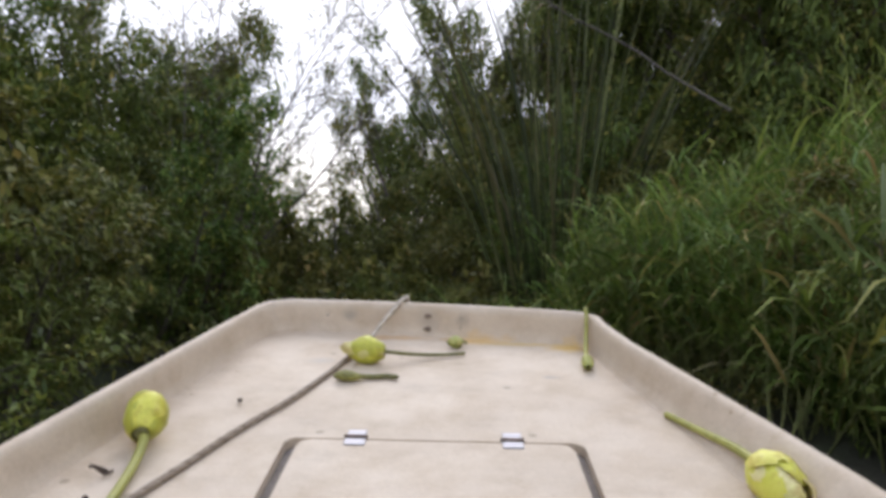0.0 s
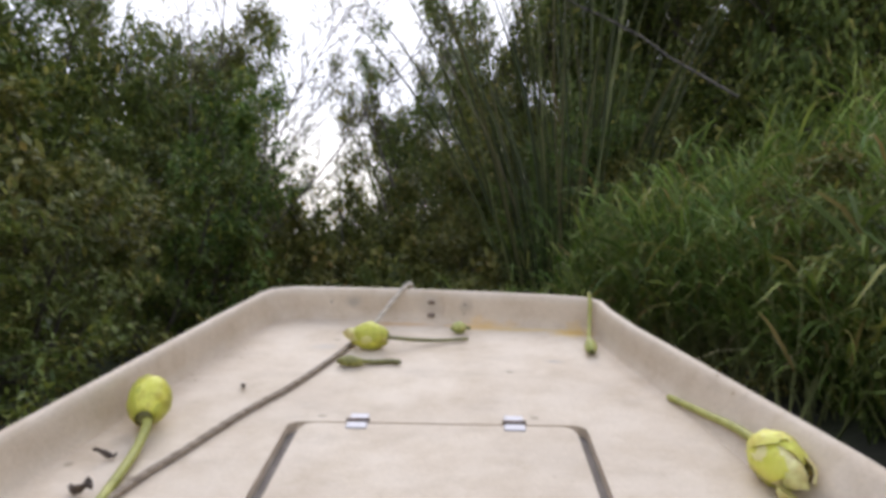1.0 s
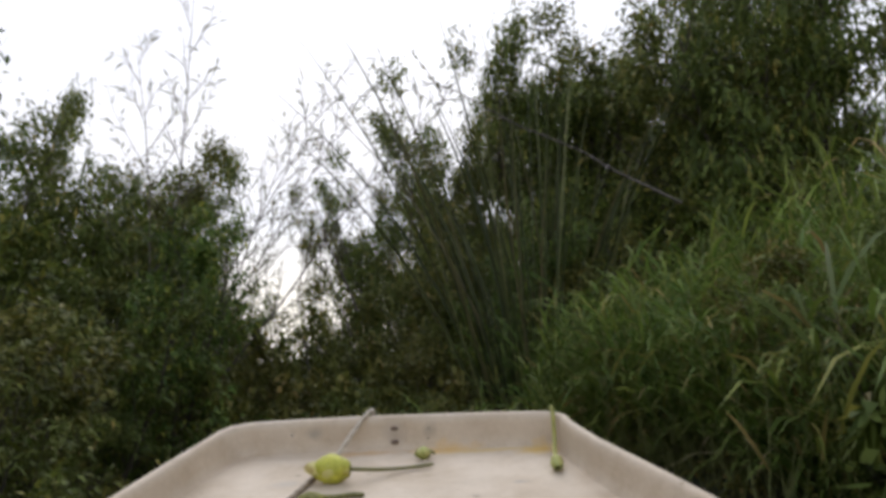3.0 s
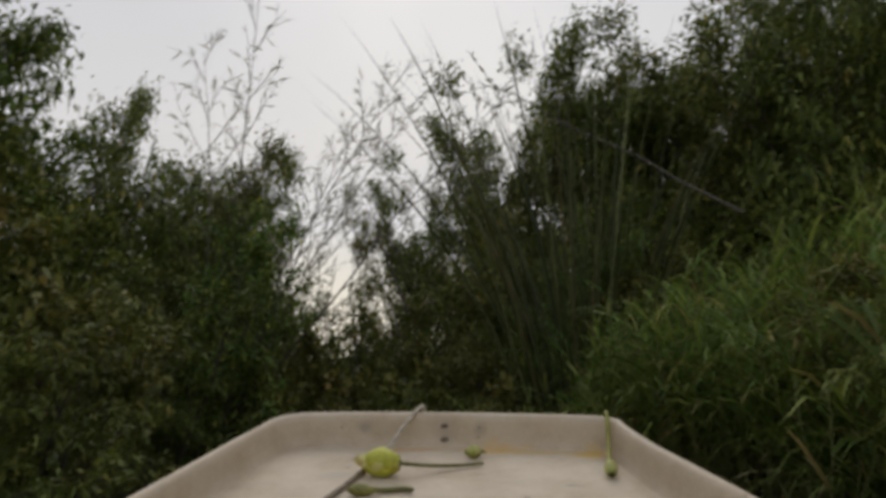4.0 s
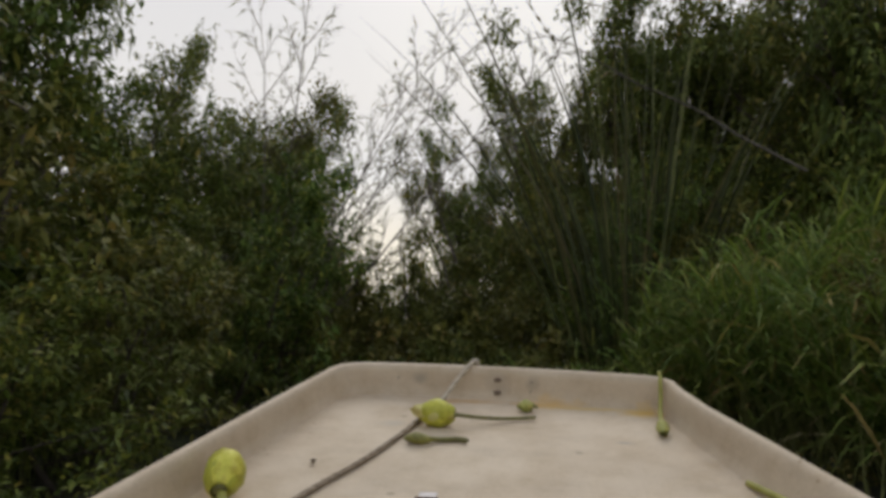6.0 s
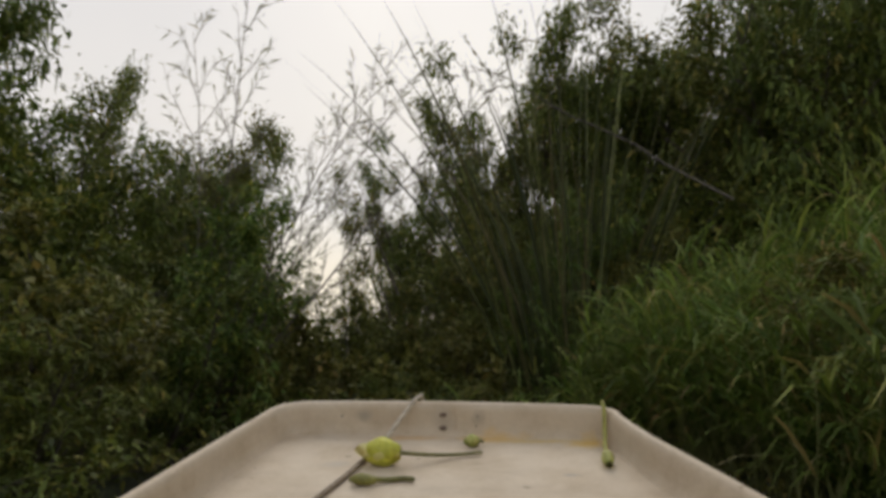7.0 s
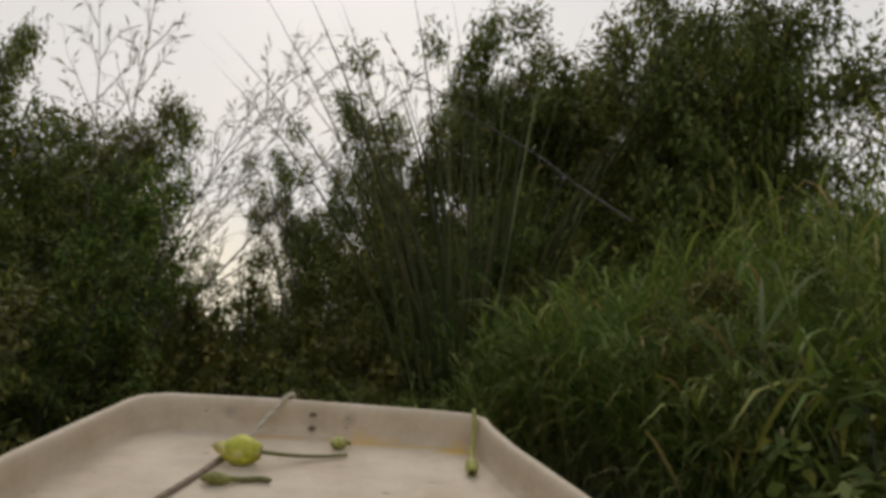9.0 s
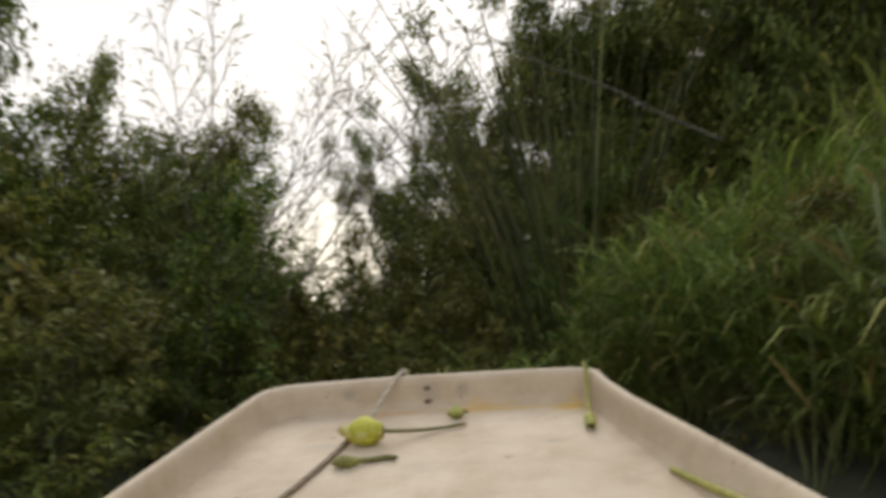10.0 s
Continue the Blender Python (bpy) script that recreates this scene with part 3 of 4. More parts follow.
def flare(x, y):
    """How far the top of the bulwark leans out or in: the starboard side opens aft of the bow."""
    if x < 0:
        return float(np.interp(y, (0.9, 1.3, 1.9, 1.96), (0.0, -0.007, -0.007, 0.0)))
    return float(np.interp(y, (0.6, 1.0, 1.15, 1.35, 1.6, 1.84, 1.88), (0.062, 0.050, 0.039, 0.021, -0.004, -0.009, 0.0)))


def swept(outline, profile):
    """A section (out, up) carried along the outline; out is square to the outline."""
    n, m = len(outline), len(profile)
    verts = []
    for i, (x, y) in enumerate(outline):
        a, b = outline[max(i - 1, 0)], outline[min(i + 1, n - 1)]
        dx, dy = b[0] - a[0], b[1] - a[1]
        s = math.hypot(dx, dy)
        for out, up in profile:
            out += flare(x, y) * min(1.0, max(0.0, up / 0.08) if up > -0.01 else 1.0)
            verts.append((x - dy / s * out, y + dx / s * out, up))
    return verts, [(i * m + j, (i + 1) * m + j, (i + 1) * m + j + 1, i * m + j + 1) for i in range(n - 1) for j in range(m - 1)]


def rounded_rect(x0, x1, y0, y1, r, k=5):
    pts = []
    for cx, cy, a in ((x1 - r, y1 - r, 0), (x0 + r, y1 - r, 90), (x0 + r, y0 + r, 180), (x1 - r, y0 + r, 270)):
        pts += [(cx + r * math.cos(radians(a + 90 * i / k)), cy + r * math.sin(radians(a + 90 * i / k))) for i in range(k + 1)]
    return pts


HATCH = (-0.282, 0.286, 0.62, 1.297)


def build_boat():
    outline = boat_outline()
    skiff = thing("skiff", TILT, "worn off-white flat-bowed boat floating in the overgrown channel", "boat")
    bulwark = [(-0.006, -0.004), (0.004, 0.006), (0.010, 0.03), (0.014, 0.062), (0.017, 0.075), (0.022, 0.083), (0.029, 0.087), (0.037, 0.086),
               (0.043, 0.081), (0.046, 0.072), (0.045, 0.058), (0.038, 0.052), (0.034, 0.03), (0.022, -0.12), (0.004, -0.30), (-0.10, -0.45)]
    v, q = swept(outline, bulwark)
    part("hull", mesh_of("hull", v, q), PAINT, skiff)
    # bottom and transom close the hull
    foot = [v[i * len(bulwark) + len(bulwark) - 1] for i in range(len(outline))]
    bm = bmesh.new()
    bm.faces.new([bm.verts.new(p) for p in foot])
    bmesh.ops.triangulate(bm, faces=bm.faces)
    part("bottom", bm, PAINT, skiff)
    bm = bmesh.new()
    bmesh.ops.create_cube(bm, size=1, matrix=Matrix.Translation((-0.02, -1.6, -0.18)) @ Matrix.Diagonal((1.50, 0.04, 0.53, 1)))
    bmesh.ops.bevel(bm, geom=bm.edges[:], offset=0.008, segments=2, affect="EDGES")
    part("transom", bm, PAINT, skiff)
    # the deck, cut out round the hatch
    hole = rounded_rect(*HATCH, 0.025)
    x_mid, tol = 0.0, 1e-6
    top = max(p[1] for p in hole)
    low = min(p[1] for p in hole)
    bow_mid = (0.0, 1.9605)
    port = [(x_mid, -1.6)] + [p for p in outline if p[0] < 0] + [bow_mid, (x_mid, top)] + [p for p in hole if p[0] < -tol] + [(x_mid, low)]
    star = [(x_mid, low)] + [p for p in hole[-6:] + hole[:6]] + [(x_mid, top), bow_mid] + [p for p in outline if p[0] > 0] + [(x_mid, -1.6)]
    bm = bmesh.new()
    for ring in (port, star):
        bm.faces.new([bm.verts.new((x, y, 0)) for x, y in ring])
    bmesh.ops.triangulate(bm, faces=bm.faces)
    bmesh.ops.remove_doubles(bm, verts=bm.verts, dist=1e-5)
    rim = [e for e in bm.edges if e.is_boundary and all(HATCH[0] - 0.01 < w.co.x < HATCH[1] + 0.01 and HATCH[2] - 0.01 < w.co.y < HATCH[3] + 0.01 for w in e.verts)]
    made = bmesh.ops.extrude_edge_only(bm, edges=rim)
    bmesh.ops.translate(bm, verts=[w for w in made["geom"] if isinstance(w, bmesh.types.BMVert)], vec=(0, 0, -0.022))
    part("deck", bm, PAINT, skiff)
    x0, x1, y0, y1 = HATCH
    bm = bmesh.new()
    bm.faces.new([bm.verts.new((x, y, -0.02)) for x, y in rounded_rect(x0 - 0.005, x1 + 0.005, y0 - 0.005, y1 + 0.005, 0.025)])
    part("hatch_gutter", bm, GASKET, skiff, "dark grey-brown groove round the hatch")
    bm = bmesh.new()
    lid = [bm.verts.new((x, y, 0.001)) for x, y in rounded_rect(x0 + 0.024, x1 - 0.020, y0 + 0.02, y1 - 0.005, 0.03)]
    face = bm.faces.new(lid)
    wall = bmesh.ops.extrude_face_region(bm, geom=[face])
    bmesh.ops.translate(bm, verts=[w for w in wall["geom"] if isinstance(w, bmesh.types.BMVert)], vec=(0, 0, -0.018))
    bmesh.ops.bevel(bm, geom=[e for e in bm.edges if all(w.co.z > 0 for w in e.verts)], offset=0.003, segments=2, affect="EDGES")
    lid_ob = part("hatch_lid", bm, PAINT, skiff, "square off-white hatch lid with rounded corners")
    for cx in (-0.149, 0.150):
        bm = bmesh.new()
        for cy, w in ((0.0195, 0.036), (-0.0185, 0.040)):
            made = bmesh.ops.create_cube(bm, size=1, matrix=Matrix.Translation((cx, 1.297 + cy, 0.0025)) @ Matrix.Diagonal((w, 0.025, 0.003, 1)))
            bmesh.ops.bevel(bm, geom=list({e for w2 in made["verts"] for e in w2.link_edges}), offset=0.0012, segments=1, affect="EDGES")
        hinge = part("hinge", bm, STEEL, lid_ob, "small bright steel butt hinge")
        knuckle = Heap()
        knuckle.tube([(cx - 0.022, 1.297, 0.004), (cx - 0.007, 1.297, 0.004), (cx + 0.007, 1.297, 0.004), (cx + 0.022, 1.297, 0.004)], (0.0045,) * 4, 8)
        part("knuckle", knuckle.mesh("knuckle"), DARK_STEEL, lid_ob)
    # bow fittings: two bolt ends on a faint plate, and two old screw holes
    for x, z in ((-0.040, 0.054), (-0.041, 0.018)):
        bm = bmesh.new()
        y = 1.967 + 0.18 * z
        flat = Matrix.Translation((x, y - 0.001, z)) @ pose(0, 0, 0, 80) @ Matrix.Diagonal((1.8, 1.05, 1, 1))
        bmesh.ops.create_cone(bm, cap_ends=True, segments=12, radius1=0.0065, radius2=0.0045, depth=0.004, matrix=flat)
        bmesh.ops.create_cone(bm, cap_ends=True, segments=6, radius1=0.004, radius2=0.0035, depth=0.011, matrix=Matrix.Translation((x + 0.004, y - 0.002, z)) @ pose(0, 0, 0, 80))
        part("bolt", bm, DARK_STEEL, skiff, "rusty bolt end on the bow panel")
    bm = bmesh.new()
    bmesh.ops.create_cube(bm, size=1, matrix=Matrix.Translation((-0.006, 1.970, 0.045)) @ pose(0, 0, 0, -10) @ Matrix.Diagonal((0.005, 0.003, 0.058, 1)))
    bmesh.ops.bevel(bm, geom=bm.edges[:], offset=0.001, segments=1, affect="EDGES")
    part("seam_strip", bm, PAINT, skiff, "thin raised seam beside the bow bolts")
    for x, y, z in ((0.055, 1.966, 0.052), (0.052, 1.961, 0.025), (-0.33, 1.989, 0.05)):
        bm = bmesh.new()
        bmesh.ops.create_cone(bm, cap_ends=True, segments=8, radius1=0.003, radius2=0.0025, depth=0.003, matrix=Matrix.Translation((x, y - 0.001, z)) @ pose(0, 0, 0, 82))
        part("screw_head", bm, GASKET, skiff)
    return skiff


build_boat()


# ---------------------------------------------------------------- what lies on the deck
def spline(points, k):
    """A smooth line of k points through the given ones."""
    p = np.asarray(points, float)
    t = np.linspace(0, len(p) - 1, k)
    i = np.clip(t.astype(int), 0, len(p) - 2)
    f = (t - i)[:, None]
    pad = np.vstack([2 * p[0] - p[1], p, 2 * p[-1] - p[-2]])
    a, b, c, d = pad[i], pad[i + 1], pad[i + 2], pad[i + 3]
    return 0.5 * (2 * b + (c - a) * f + (2 * a - 5 * b + 4 * c - d) * f ** 2 + (3 * b - a - 3 * c + d) * f ** 3)


def build_rope():
    line = spline([(-0.06, 2.052, -0.42), (-0.085, 2.055, -0.10), (-0.10, 2.040, 0.070), (-0.108, 2.012, 0.098), (-0.128, 1.988, 0.084), (-0.165, 1.940, 0.045), (-0.195, 1.890, 0.012),
                   (-0.236, 1.731, 0.0068), (-0.267, 1.611, 0.0068), (-0.318, 1.454, 0.0068), (-0.381, 1.306, 0.0068), (-0.428, 1.166, 0.0068), (-0.468, 1.052, 0.0068),
                   (-0.50, 0.90, 0.0068), (-0.49, 0.70, 0.0068), (-0.42, 0.45, 0.0068)], 560)
    rope = thing("mooring_rope", TILT, "grey twisted rope lying over the bow and across the deck", "rope")
    along = unit(np.gradient(line, axis=0))
    a = unit(np.cross(along, np.array([0.3, 0.2, 1.0])))
    b = np.cross(along, a)
    run = np.concatenate([[0], np.cumsum(np.linalg.norm(np.diff(line, axis=0), axis=1))])
    for k in range(3):
        turn = run / 0.032 * 2 * math.pi + k * 2.094
        strand = Heap()
        strand.tube(line + (np.cos(turn)[:, None] * a + np.sin(turn)[:, None] * b) * 0.0032, np.full(len(line), 0.0035), 6)
        part("strand", strand.mesh("strand"), ROPE, rope)
    return rope


def bud_petal(axis_len, radius, start, span, reach, swell, k=7):
    """One petal: a curved shell round the bud's own axis (z), from its foot to its tip."""
    verts, quads = [], []
    rows = 9
    for i in range(rows):
        f = i / (rows - 1) * reach
        r = radius * (math.sin(math.pi * min(1.0, 0.10 + 0.86 * f)) ** 0.62) * swell
        half = span / 2 * (1.0 if span > 6 else math.sin(math.pi * (0.12 + 0.86 * i / (rows - 1))) ** 0.6)
        for j in range(k):
            u = j / (k - 1) * 2 - 1
            a = start + half * u
            lip = 1 + 0.05 * (1 - u * u) - 0.05 * abs(u) ** 3 + 0.16 * noise.noise((a * 1.3 + swell * 9, f * 3.0, start)) + 0.05 * noise.noise((a * 4, f * 9, start))
            verts.append((math.cos(a) * r * lip, math.sin(a) * r * lip, axis_len * f + 0.004 * u * u * (i > 5)))
    for i in range(rows - 1):
        for j in range(k - 1):
            quads.append((i * k + j, i * k + j + 1, (i + 1) * k + j + 1, (i + 1) * k + j))
    return mesh_of("petal", verts, quads)


def lotus(seed, foot, tip, radius, stalk, thick, label, tips=0, skin=PETAL, stalk_skin=LOTUS_STEM):
    """A closed lotus bud lying on the deck: overlapping petals, and its cut stalk."""
    rng = np.random.default_rng(seed)
    foot, tip = Vector(foot), Vector(tip)
    ob = thing("lotus_bud", TILT @ Matrix.Translation(foot), label, "flower bud", "lotus buds on the deck")
    turn = (tip - foot).to_track_quat("Z", "Y").to_matrix().to_4x4()
    size = (tip - foot).length
    for ring, (count, swell, reach, span) in enumerate(((3, 0.93, 1.0, 2.9), (3, 1.0, 0.95, 2.5), (2, 1.06, 0.66, 2.2))):
        for i in range(count):
            me = bud_petal(size, radius, i * 6.283 / count + ring * 0.9 + rng.uniform(-0.2, 0.2), span, reach * rng.uniform(0.92, 1.04), swell)
            me.transform(turn)
            part("petal", me, PETAL_TIP if ring == 0 and tips else skin, ob)
    me = bud_petal(size * 0.95, radius * 0.86, 0.0, 6.4, 1.0, 1.0, k=14)
    me.transform(turn)
    part("heart", me, PETAL_TIP if tips else skin, ob)
    for i in range(tips):
        me = bud_petal(size * 0.42, radius * 0.72, 1.9 * i + rng.uniform(0, 1), 1.8, 1.0, 1.0)
        me.transform(turn @ Matrix.Translation((rng.uniform(-0.25, 0.25) * radius, rng.uniform(-0.25, 0.25) * radius, size * (0.70 + 0.05 * i))))
        part("petal", me, PETAL_TIP, ob, "pale cream inner petal")
    bm = bmesh.new()
    bmesh.ops.create_cone(bm, cap_ends=True, segments=14, radius1=thick * 1.1, radius2=radius * 0.60, depth=size * 0.10, matrix=turn @ Matrix.Translation((0, 0, size * 0.025)))
    part("receptacle", bm, OLD_STEM, ob, "brownish foot of the bud")
    line = spline([Vector(p) - foot for p in stalk], 18)
    heap = Heap()
    heap.tube(np.vstack([line, line[-1:] + (line[-1] - line[-2]) * 0.01]), np.append(thick * np.linspace(1.15, 0.9, 18), 0.0005), 8)
    part("stalk", heap.mesh("stalk"), stalk_skin, ob)
    return ob


def curled_leaf(place, size, wide, turn, curl, material, label):
    verts, quads, k = [], [], 7
    for i in range(10):
        f = i / 9
        w = wide * math.sin(math.pi * (0.06 + 0.9 * f)) ** 0.8
        for j in range(k):
            u = j / (k - 1) * 2 - 1
            verts.append((w * u * (1 - 0.35 * curl * abs(u)), size * (f - 0.5), 0.004 + curl * w * u * u * 0.9 + 0.010 * math.sin(5 * f + 1) * curl + 0.003 * math.sin(9 * f + 4 * u)))
    for i in range(9):
        quads += [(i * k + j, i * k + j + 1, (i + 1) * k + j + 1, (i + 1) * k + j) for j in range(k - 1)]
    low = min(v[2] for v in verts)
    me = mesh_of("fallen_leaf", [(x, y, z - low + 0.002) for x, y, z in verts], quads)
    ob = part("fallen_leaf", me, material, None)
    thick = ob.modifiers.new("thickness", "SOLIDIFY")
    thick.thickness = 0.0012
    ob.matrix_world = TILT @ pose(*place, 0, 0, turn)
    return tagged(ob, label, "leaf")


build_rope()
lotus(3, (-0.526, 1.218, 0.037), (-0.556, 1.330, 0.064), 0.0385, [(-0.526, 1.235, 0.036), (-0.514, 1.19, 0.024), (-0.505, 1.12, 0.012), (-0.492, 1.01, 0.011), (-0.487, 0.95, 0.011)], 0.0085,
      "yellow-green lotus bud leaning against the side of the boat")
lotus(8, (0.550, 1.152, 0.040), (0.560, 1.030, 0.043), 0.041, [(0.550, 1.157, 0.040), (0.538, 1.23, 0.033), (0.513, 1.32, 0.020), (0.479, 1.428, 0.0068)], 0.0075,
      "opening yellow-green lotus bud with cream petals on the deck", tips=3)
lotus(5, (-0.138, 1.728, 0.030), (-0.236, 1.735, 0.032), 0.031, [(-0.137, 1.728, 0.030), (-0.07, 1.753, 0.016), (0.0, 1.777, 0.008), (0.064, 1.792, 0.008)], 0.0047,
      "yellow-green lotus bud lying on the grey rope", tips=2, stalk_skin=OLD_STEM)
lotus(9, (0.372, 1.740, 0.018), (0.362, 1.682, 0.017), 0.016, [(0.372, 1.742, 0.018), (0.378, 1.80, 0.016), (0.389, 1.862, 0.045), (0.393, 1.893, 0.088), (0.393, 1.915, 0.103)], 0.0055,
      "small green lotus bud hanging by its stalk in the bow corner", skin=PETAL_DULL)
lotus(12, (0.058, 1.862, 0.015), (0.020, 1.862, 0.015), 0.015, [(0.058, 1.862, 0.018), (0.066, 1.861, 0.015), (0.070, 1.860, 0.012)], 0.004,
      "tiny round green lotus bud beside the bow seam", skin=PETAL_DULL, stalk_skin=OLD_STEM)


def wilted_bud():
    ob = thing("wilted_lotus_bud", TILT @ Matrix.Translation((-0.207, 1.598, 0)), "flattened wilted lotus bud with a short bent stalk", "flower bud", "lotus buds on the deck")
    for points, thick in (([(-0.036, 0.004, 0.011), (-0.015, -0.006, 0.014), (0.010, -0.004, 0.012), (0.032, 0.006, 0.011)], 0.0115),
                          ([(-0.034, 0.012, 0.012), (-0.008, 0.013, 0.014), (0.022, 0.009, 0.011)], 0.0085),
                          ([(-0.028, -0.002, 0.017), (-0.006, 0.004, 0.019), (0.016, 0.004, 0.015)], 0.0065)):
        heap = Heap()
        line = spline(points, 14)
        heap.tube(line, [thick * max(0.12, math.sin(0.45 + 2.3 * i / 13)) * (1 + 0.25 * noise.noise((i * 0.9, thick * 900, 0))) for i in range(14)], 9)
        part("petal", heap.mesh("petal"), WILTED, ob)
    heap = Heap()
    heap.tube(spline([(0.026, 0.007, 0.010), (0.05, 0.013, 0.0068), (0.085, 0.020, 0.0068), (0.112, 0.010, 0.008)], 12), np.append(np.full(11, 0.0064), 0.004), 8)
    part("stalk", heap.mesh("stalk"), OLD_STEM, ob)


wilted_bud()
curled_leaf((0.566, 0.945, 0.004), 0.12, 0.034, 14, 0.9, DARK_LEAF, "dark wet curled leaf beside the lotus bud")
curled_leaf((-0.535, 1.015, 0.0), 0.055, 0.014, 65, 1.0, DRY_LEAF, "dry brown curled leaf on the deck")
curled_leaf((-0.556, 1.130, 0.0), 0.036, 0.007, -70, 0.9, DRY_LEAF, "scrap of dry brown leaf on the deck")
curled_leaf((-0.420, 1.452, 0.0), 0.013, 0.006, 20, 0.4, DRY_LEAF, "small dark leaf scrap on the deck")


# ---------------------------------------------------------------- plants, placed
def put(ob, x, y, turn=0.0, size=1.0, tall=1.0, group=""):
    """A copy of a plant with its foot on the bank."""
    m = Matrix.Translation((x, y, bank(x, y))) @ pose(0, 0, 0, 0, 0, turn) @ Matrix.Diagonal((size, size, size * tall, 1))
    return tagged(copy_thing(ob, m), group=group)


def at(az, far):
    """A spot by its bearing off the bow (degrees, to starboard) and its distance from the stern seat."""
    return 0.07 + far * math.sin(radians(az)), far * math.cos(radians(az))


dice = random.Random(11)

reed_kinds = [
    reeds("reed_clump", 21, 1.5, 0.30, 30, per=14, width=0.0145, label="dense clump of bright green reed grass on the bank"),
    reeds("reed_clump", 22, 1.5, 0.32, 30, "dense clump of bright green reed grass on the bank", blade=0.5, width=0.0165, lean=0.3, per=12),
    reeds("reed_clump", 23, 1.5, 0.30, 28, "clump of green reed grass with dry orange blades", dry=0.10, blade=0.48, lean=0.3, width=0.0155),
    reeds("reed_clump", 24, 1.5, 0.34, 34, "clump of fine arching green grass on the bank", blade=0.58, width=0.0125, lean=0.35, per=12),
]
shrub_kinds = [
    woody("bank_shrub", 31, 2.3, 1.15, 0.074, 5900, BUSH, "dense dark green shrub overhanging the channel", "shrub", low=0.04, limbs=20, stems=3, trunk=0.03, broad=0.36, loose=0.035),
    woody("bank_shrub", 32, 2.3, 1.2, 0.100, 5600, WILLOW, "dense dark green shrub with narrow leaves", "shrub", low=0.04, limbs=20, stems=3, trunk=0.03, broad=0.19, loose=0.035, droop=0.4),
    woody("bank_shrub", 33, 2.2, 1.15, 0.070, 5900, OLIVE, "dense olive brown shrub overhanging the channel", "shrub", low=0.04, limbs=20, stems=4, trunk=0.028, broad=0.4, loose=0.035),
    woody("bank_shrub", 34, 2.2, 1.1, 0.072, 5700, YELLOW_OLIVE, "shrub with yellowish olive leaves beside the water", "shrub", low=0.04, limbs=20, stems=4, trunk=0.028, broad=0.38, loose=0.035),
]
thicket_kinds = [
    woody("bank_shrub", 37, 2.3, 1.15, 0.070, 6200, BUSH, "dense dark green shrub further along the bank", "shrub", low=0.04, limbs=20, stems=3, trunk=0.03, broad=0.42, loose=0.06, far_off=True),
    woody("bank_shrub", 38, 2.3, 1.2, 0.090, 6000, WILLOW, "dense green shrub with narrow leaves further along the bank", "shrub", low=0.04, limbs=20, stems=3, trunk=0.03, broad=0.28, loose=0.06, droop=0.4, far_off=True),
    woody("bank_shrub", 39, 2.2, 1.15, 0.069, 6200, OLIVE, "dense olive brown shrub further along the bank", "shrub", low=0.04, limbs=20, stems=4, trunk=0.028, broad=0.44, loose=0.06, far_off=True),
]
tree_kinds = [
    woody("tree", 41, 4.6, 1.75, 0.090, 22000, WILLOW, "leafy dark green tree behind the reeds", "tree", low=0.06, limbs=38, stems=3, trunk=0.07, taper=0.42, broad=0.42, far_off=True, loose=0.085),
    woody("tree", 42, 4.8, 1.75, 0.086, 22000, OLIVE, "leafy olive brown tree behind the reeds", "tree", low=0.06, limbs=38, stems=3, trunk=0.07, taper=0.42, broad=0.44, far_off=True, loose=0.085),
    woody("tree", 43, 4.6, 1.8, 0.116, 21000, WILLOW, "dark willow tree with drooping leaves on the bank", "tree", low=0.08, limbs=34, stems=2, trunk=0.08, lift=-0.03, droop=0.6, taper=0.38, broad=0.28, far_off=True, loose=0.08),
]
kinds = reed_kinds + shrub_kinds + thicket_kinds + tree_kinds

# starboard bank: a wall of reed grass, low by the boat and higher behind
for row in range(7):
    for col in range(21):
        x, y = 1.85 + 0.42 * row + dice.uniform(-0.14, 0.14), -0.8 + 0.42 * col + dice.uniform(-0.16, 0.16)
        x += channel(y) * 0.8 + 0.48 * max(0.0, min(1.0, 3.2 - y))
        if (y > 6.5 and row > 5) or (row == 0 and 0.2 < y < 2.9):
            continue
        tall = 0.64 + 0.19 * row + dice.uniform(-0.1, 0.12)
        put(reed_kinds[dice.choice((0, 0, 1, 1, 2, 3))], x, y, dice.uniform(0, 360), dice.uniform(0.85, 1.1), tall, "reeds on the bank")

# a few thin reeds standing in the water beside the boat
sparse = reeds("reed_tuft", 27, 1.25, 0.16, 6, "sparse tuft of reeds with dry blades in the water", dry=0.16, lean=0.35, per=8, width=0.024)
for x, y, turn in ((1.55, 3.1, 200),):
    put(sparse, x, y, turn, 1.0, 1.0, "reed tufts beside the boat")
sparse.matrix_world = pose(1.85, 2.6, bank(1.85, 2.6))
tagged(sparse, group="reed tufts beside the boat")

# tufts of broad-bladed reed close to the boat on both banks
broad_reed = reeds("reed_tuft", 28, 1.45, 0.2, 10, "tuft of broad-bladed reeds with tan dry blades beside the boat", blade=0.62, dry=0.14, lean=0.4, per=8, width=0.028)
for x, y, turn, size in ((1.85, 2.8, 70, 0.85),):
    put(broad_reed, x, y, turn, size, 1.0, "reed tufts beside the boat")
broad_reed.matrix_world = pose(2.1, 2.1, bank(2.1, 2.1))
tagged(broad_reed, group="reed tufts beside the boat")

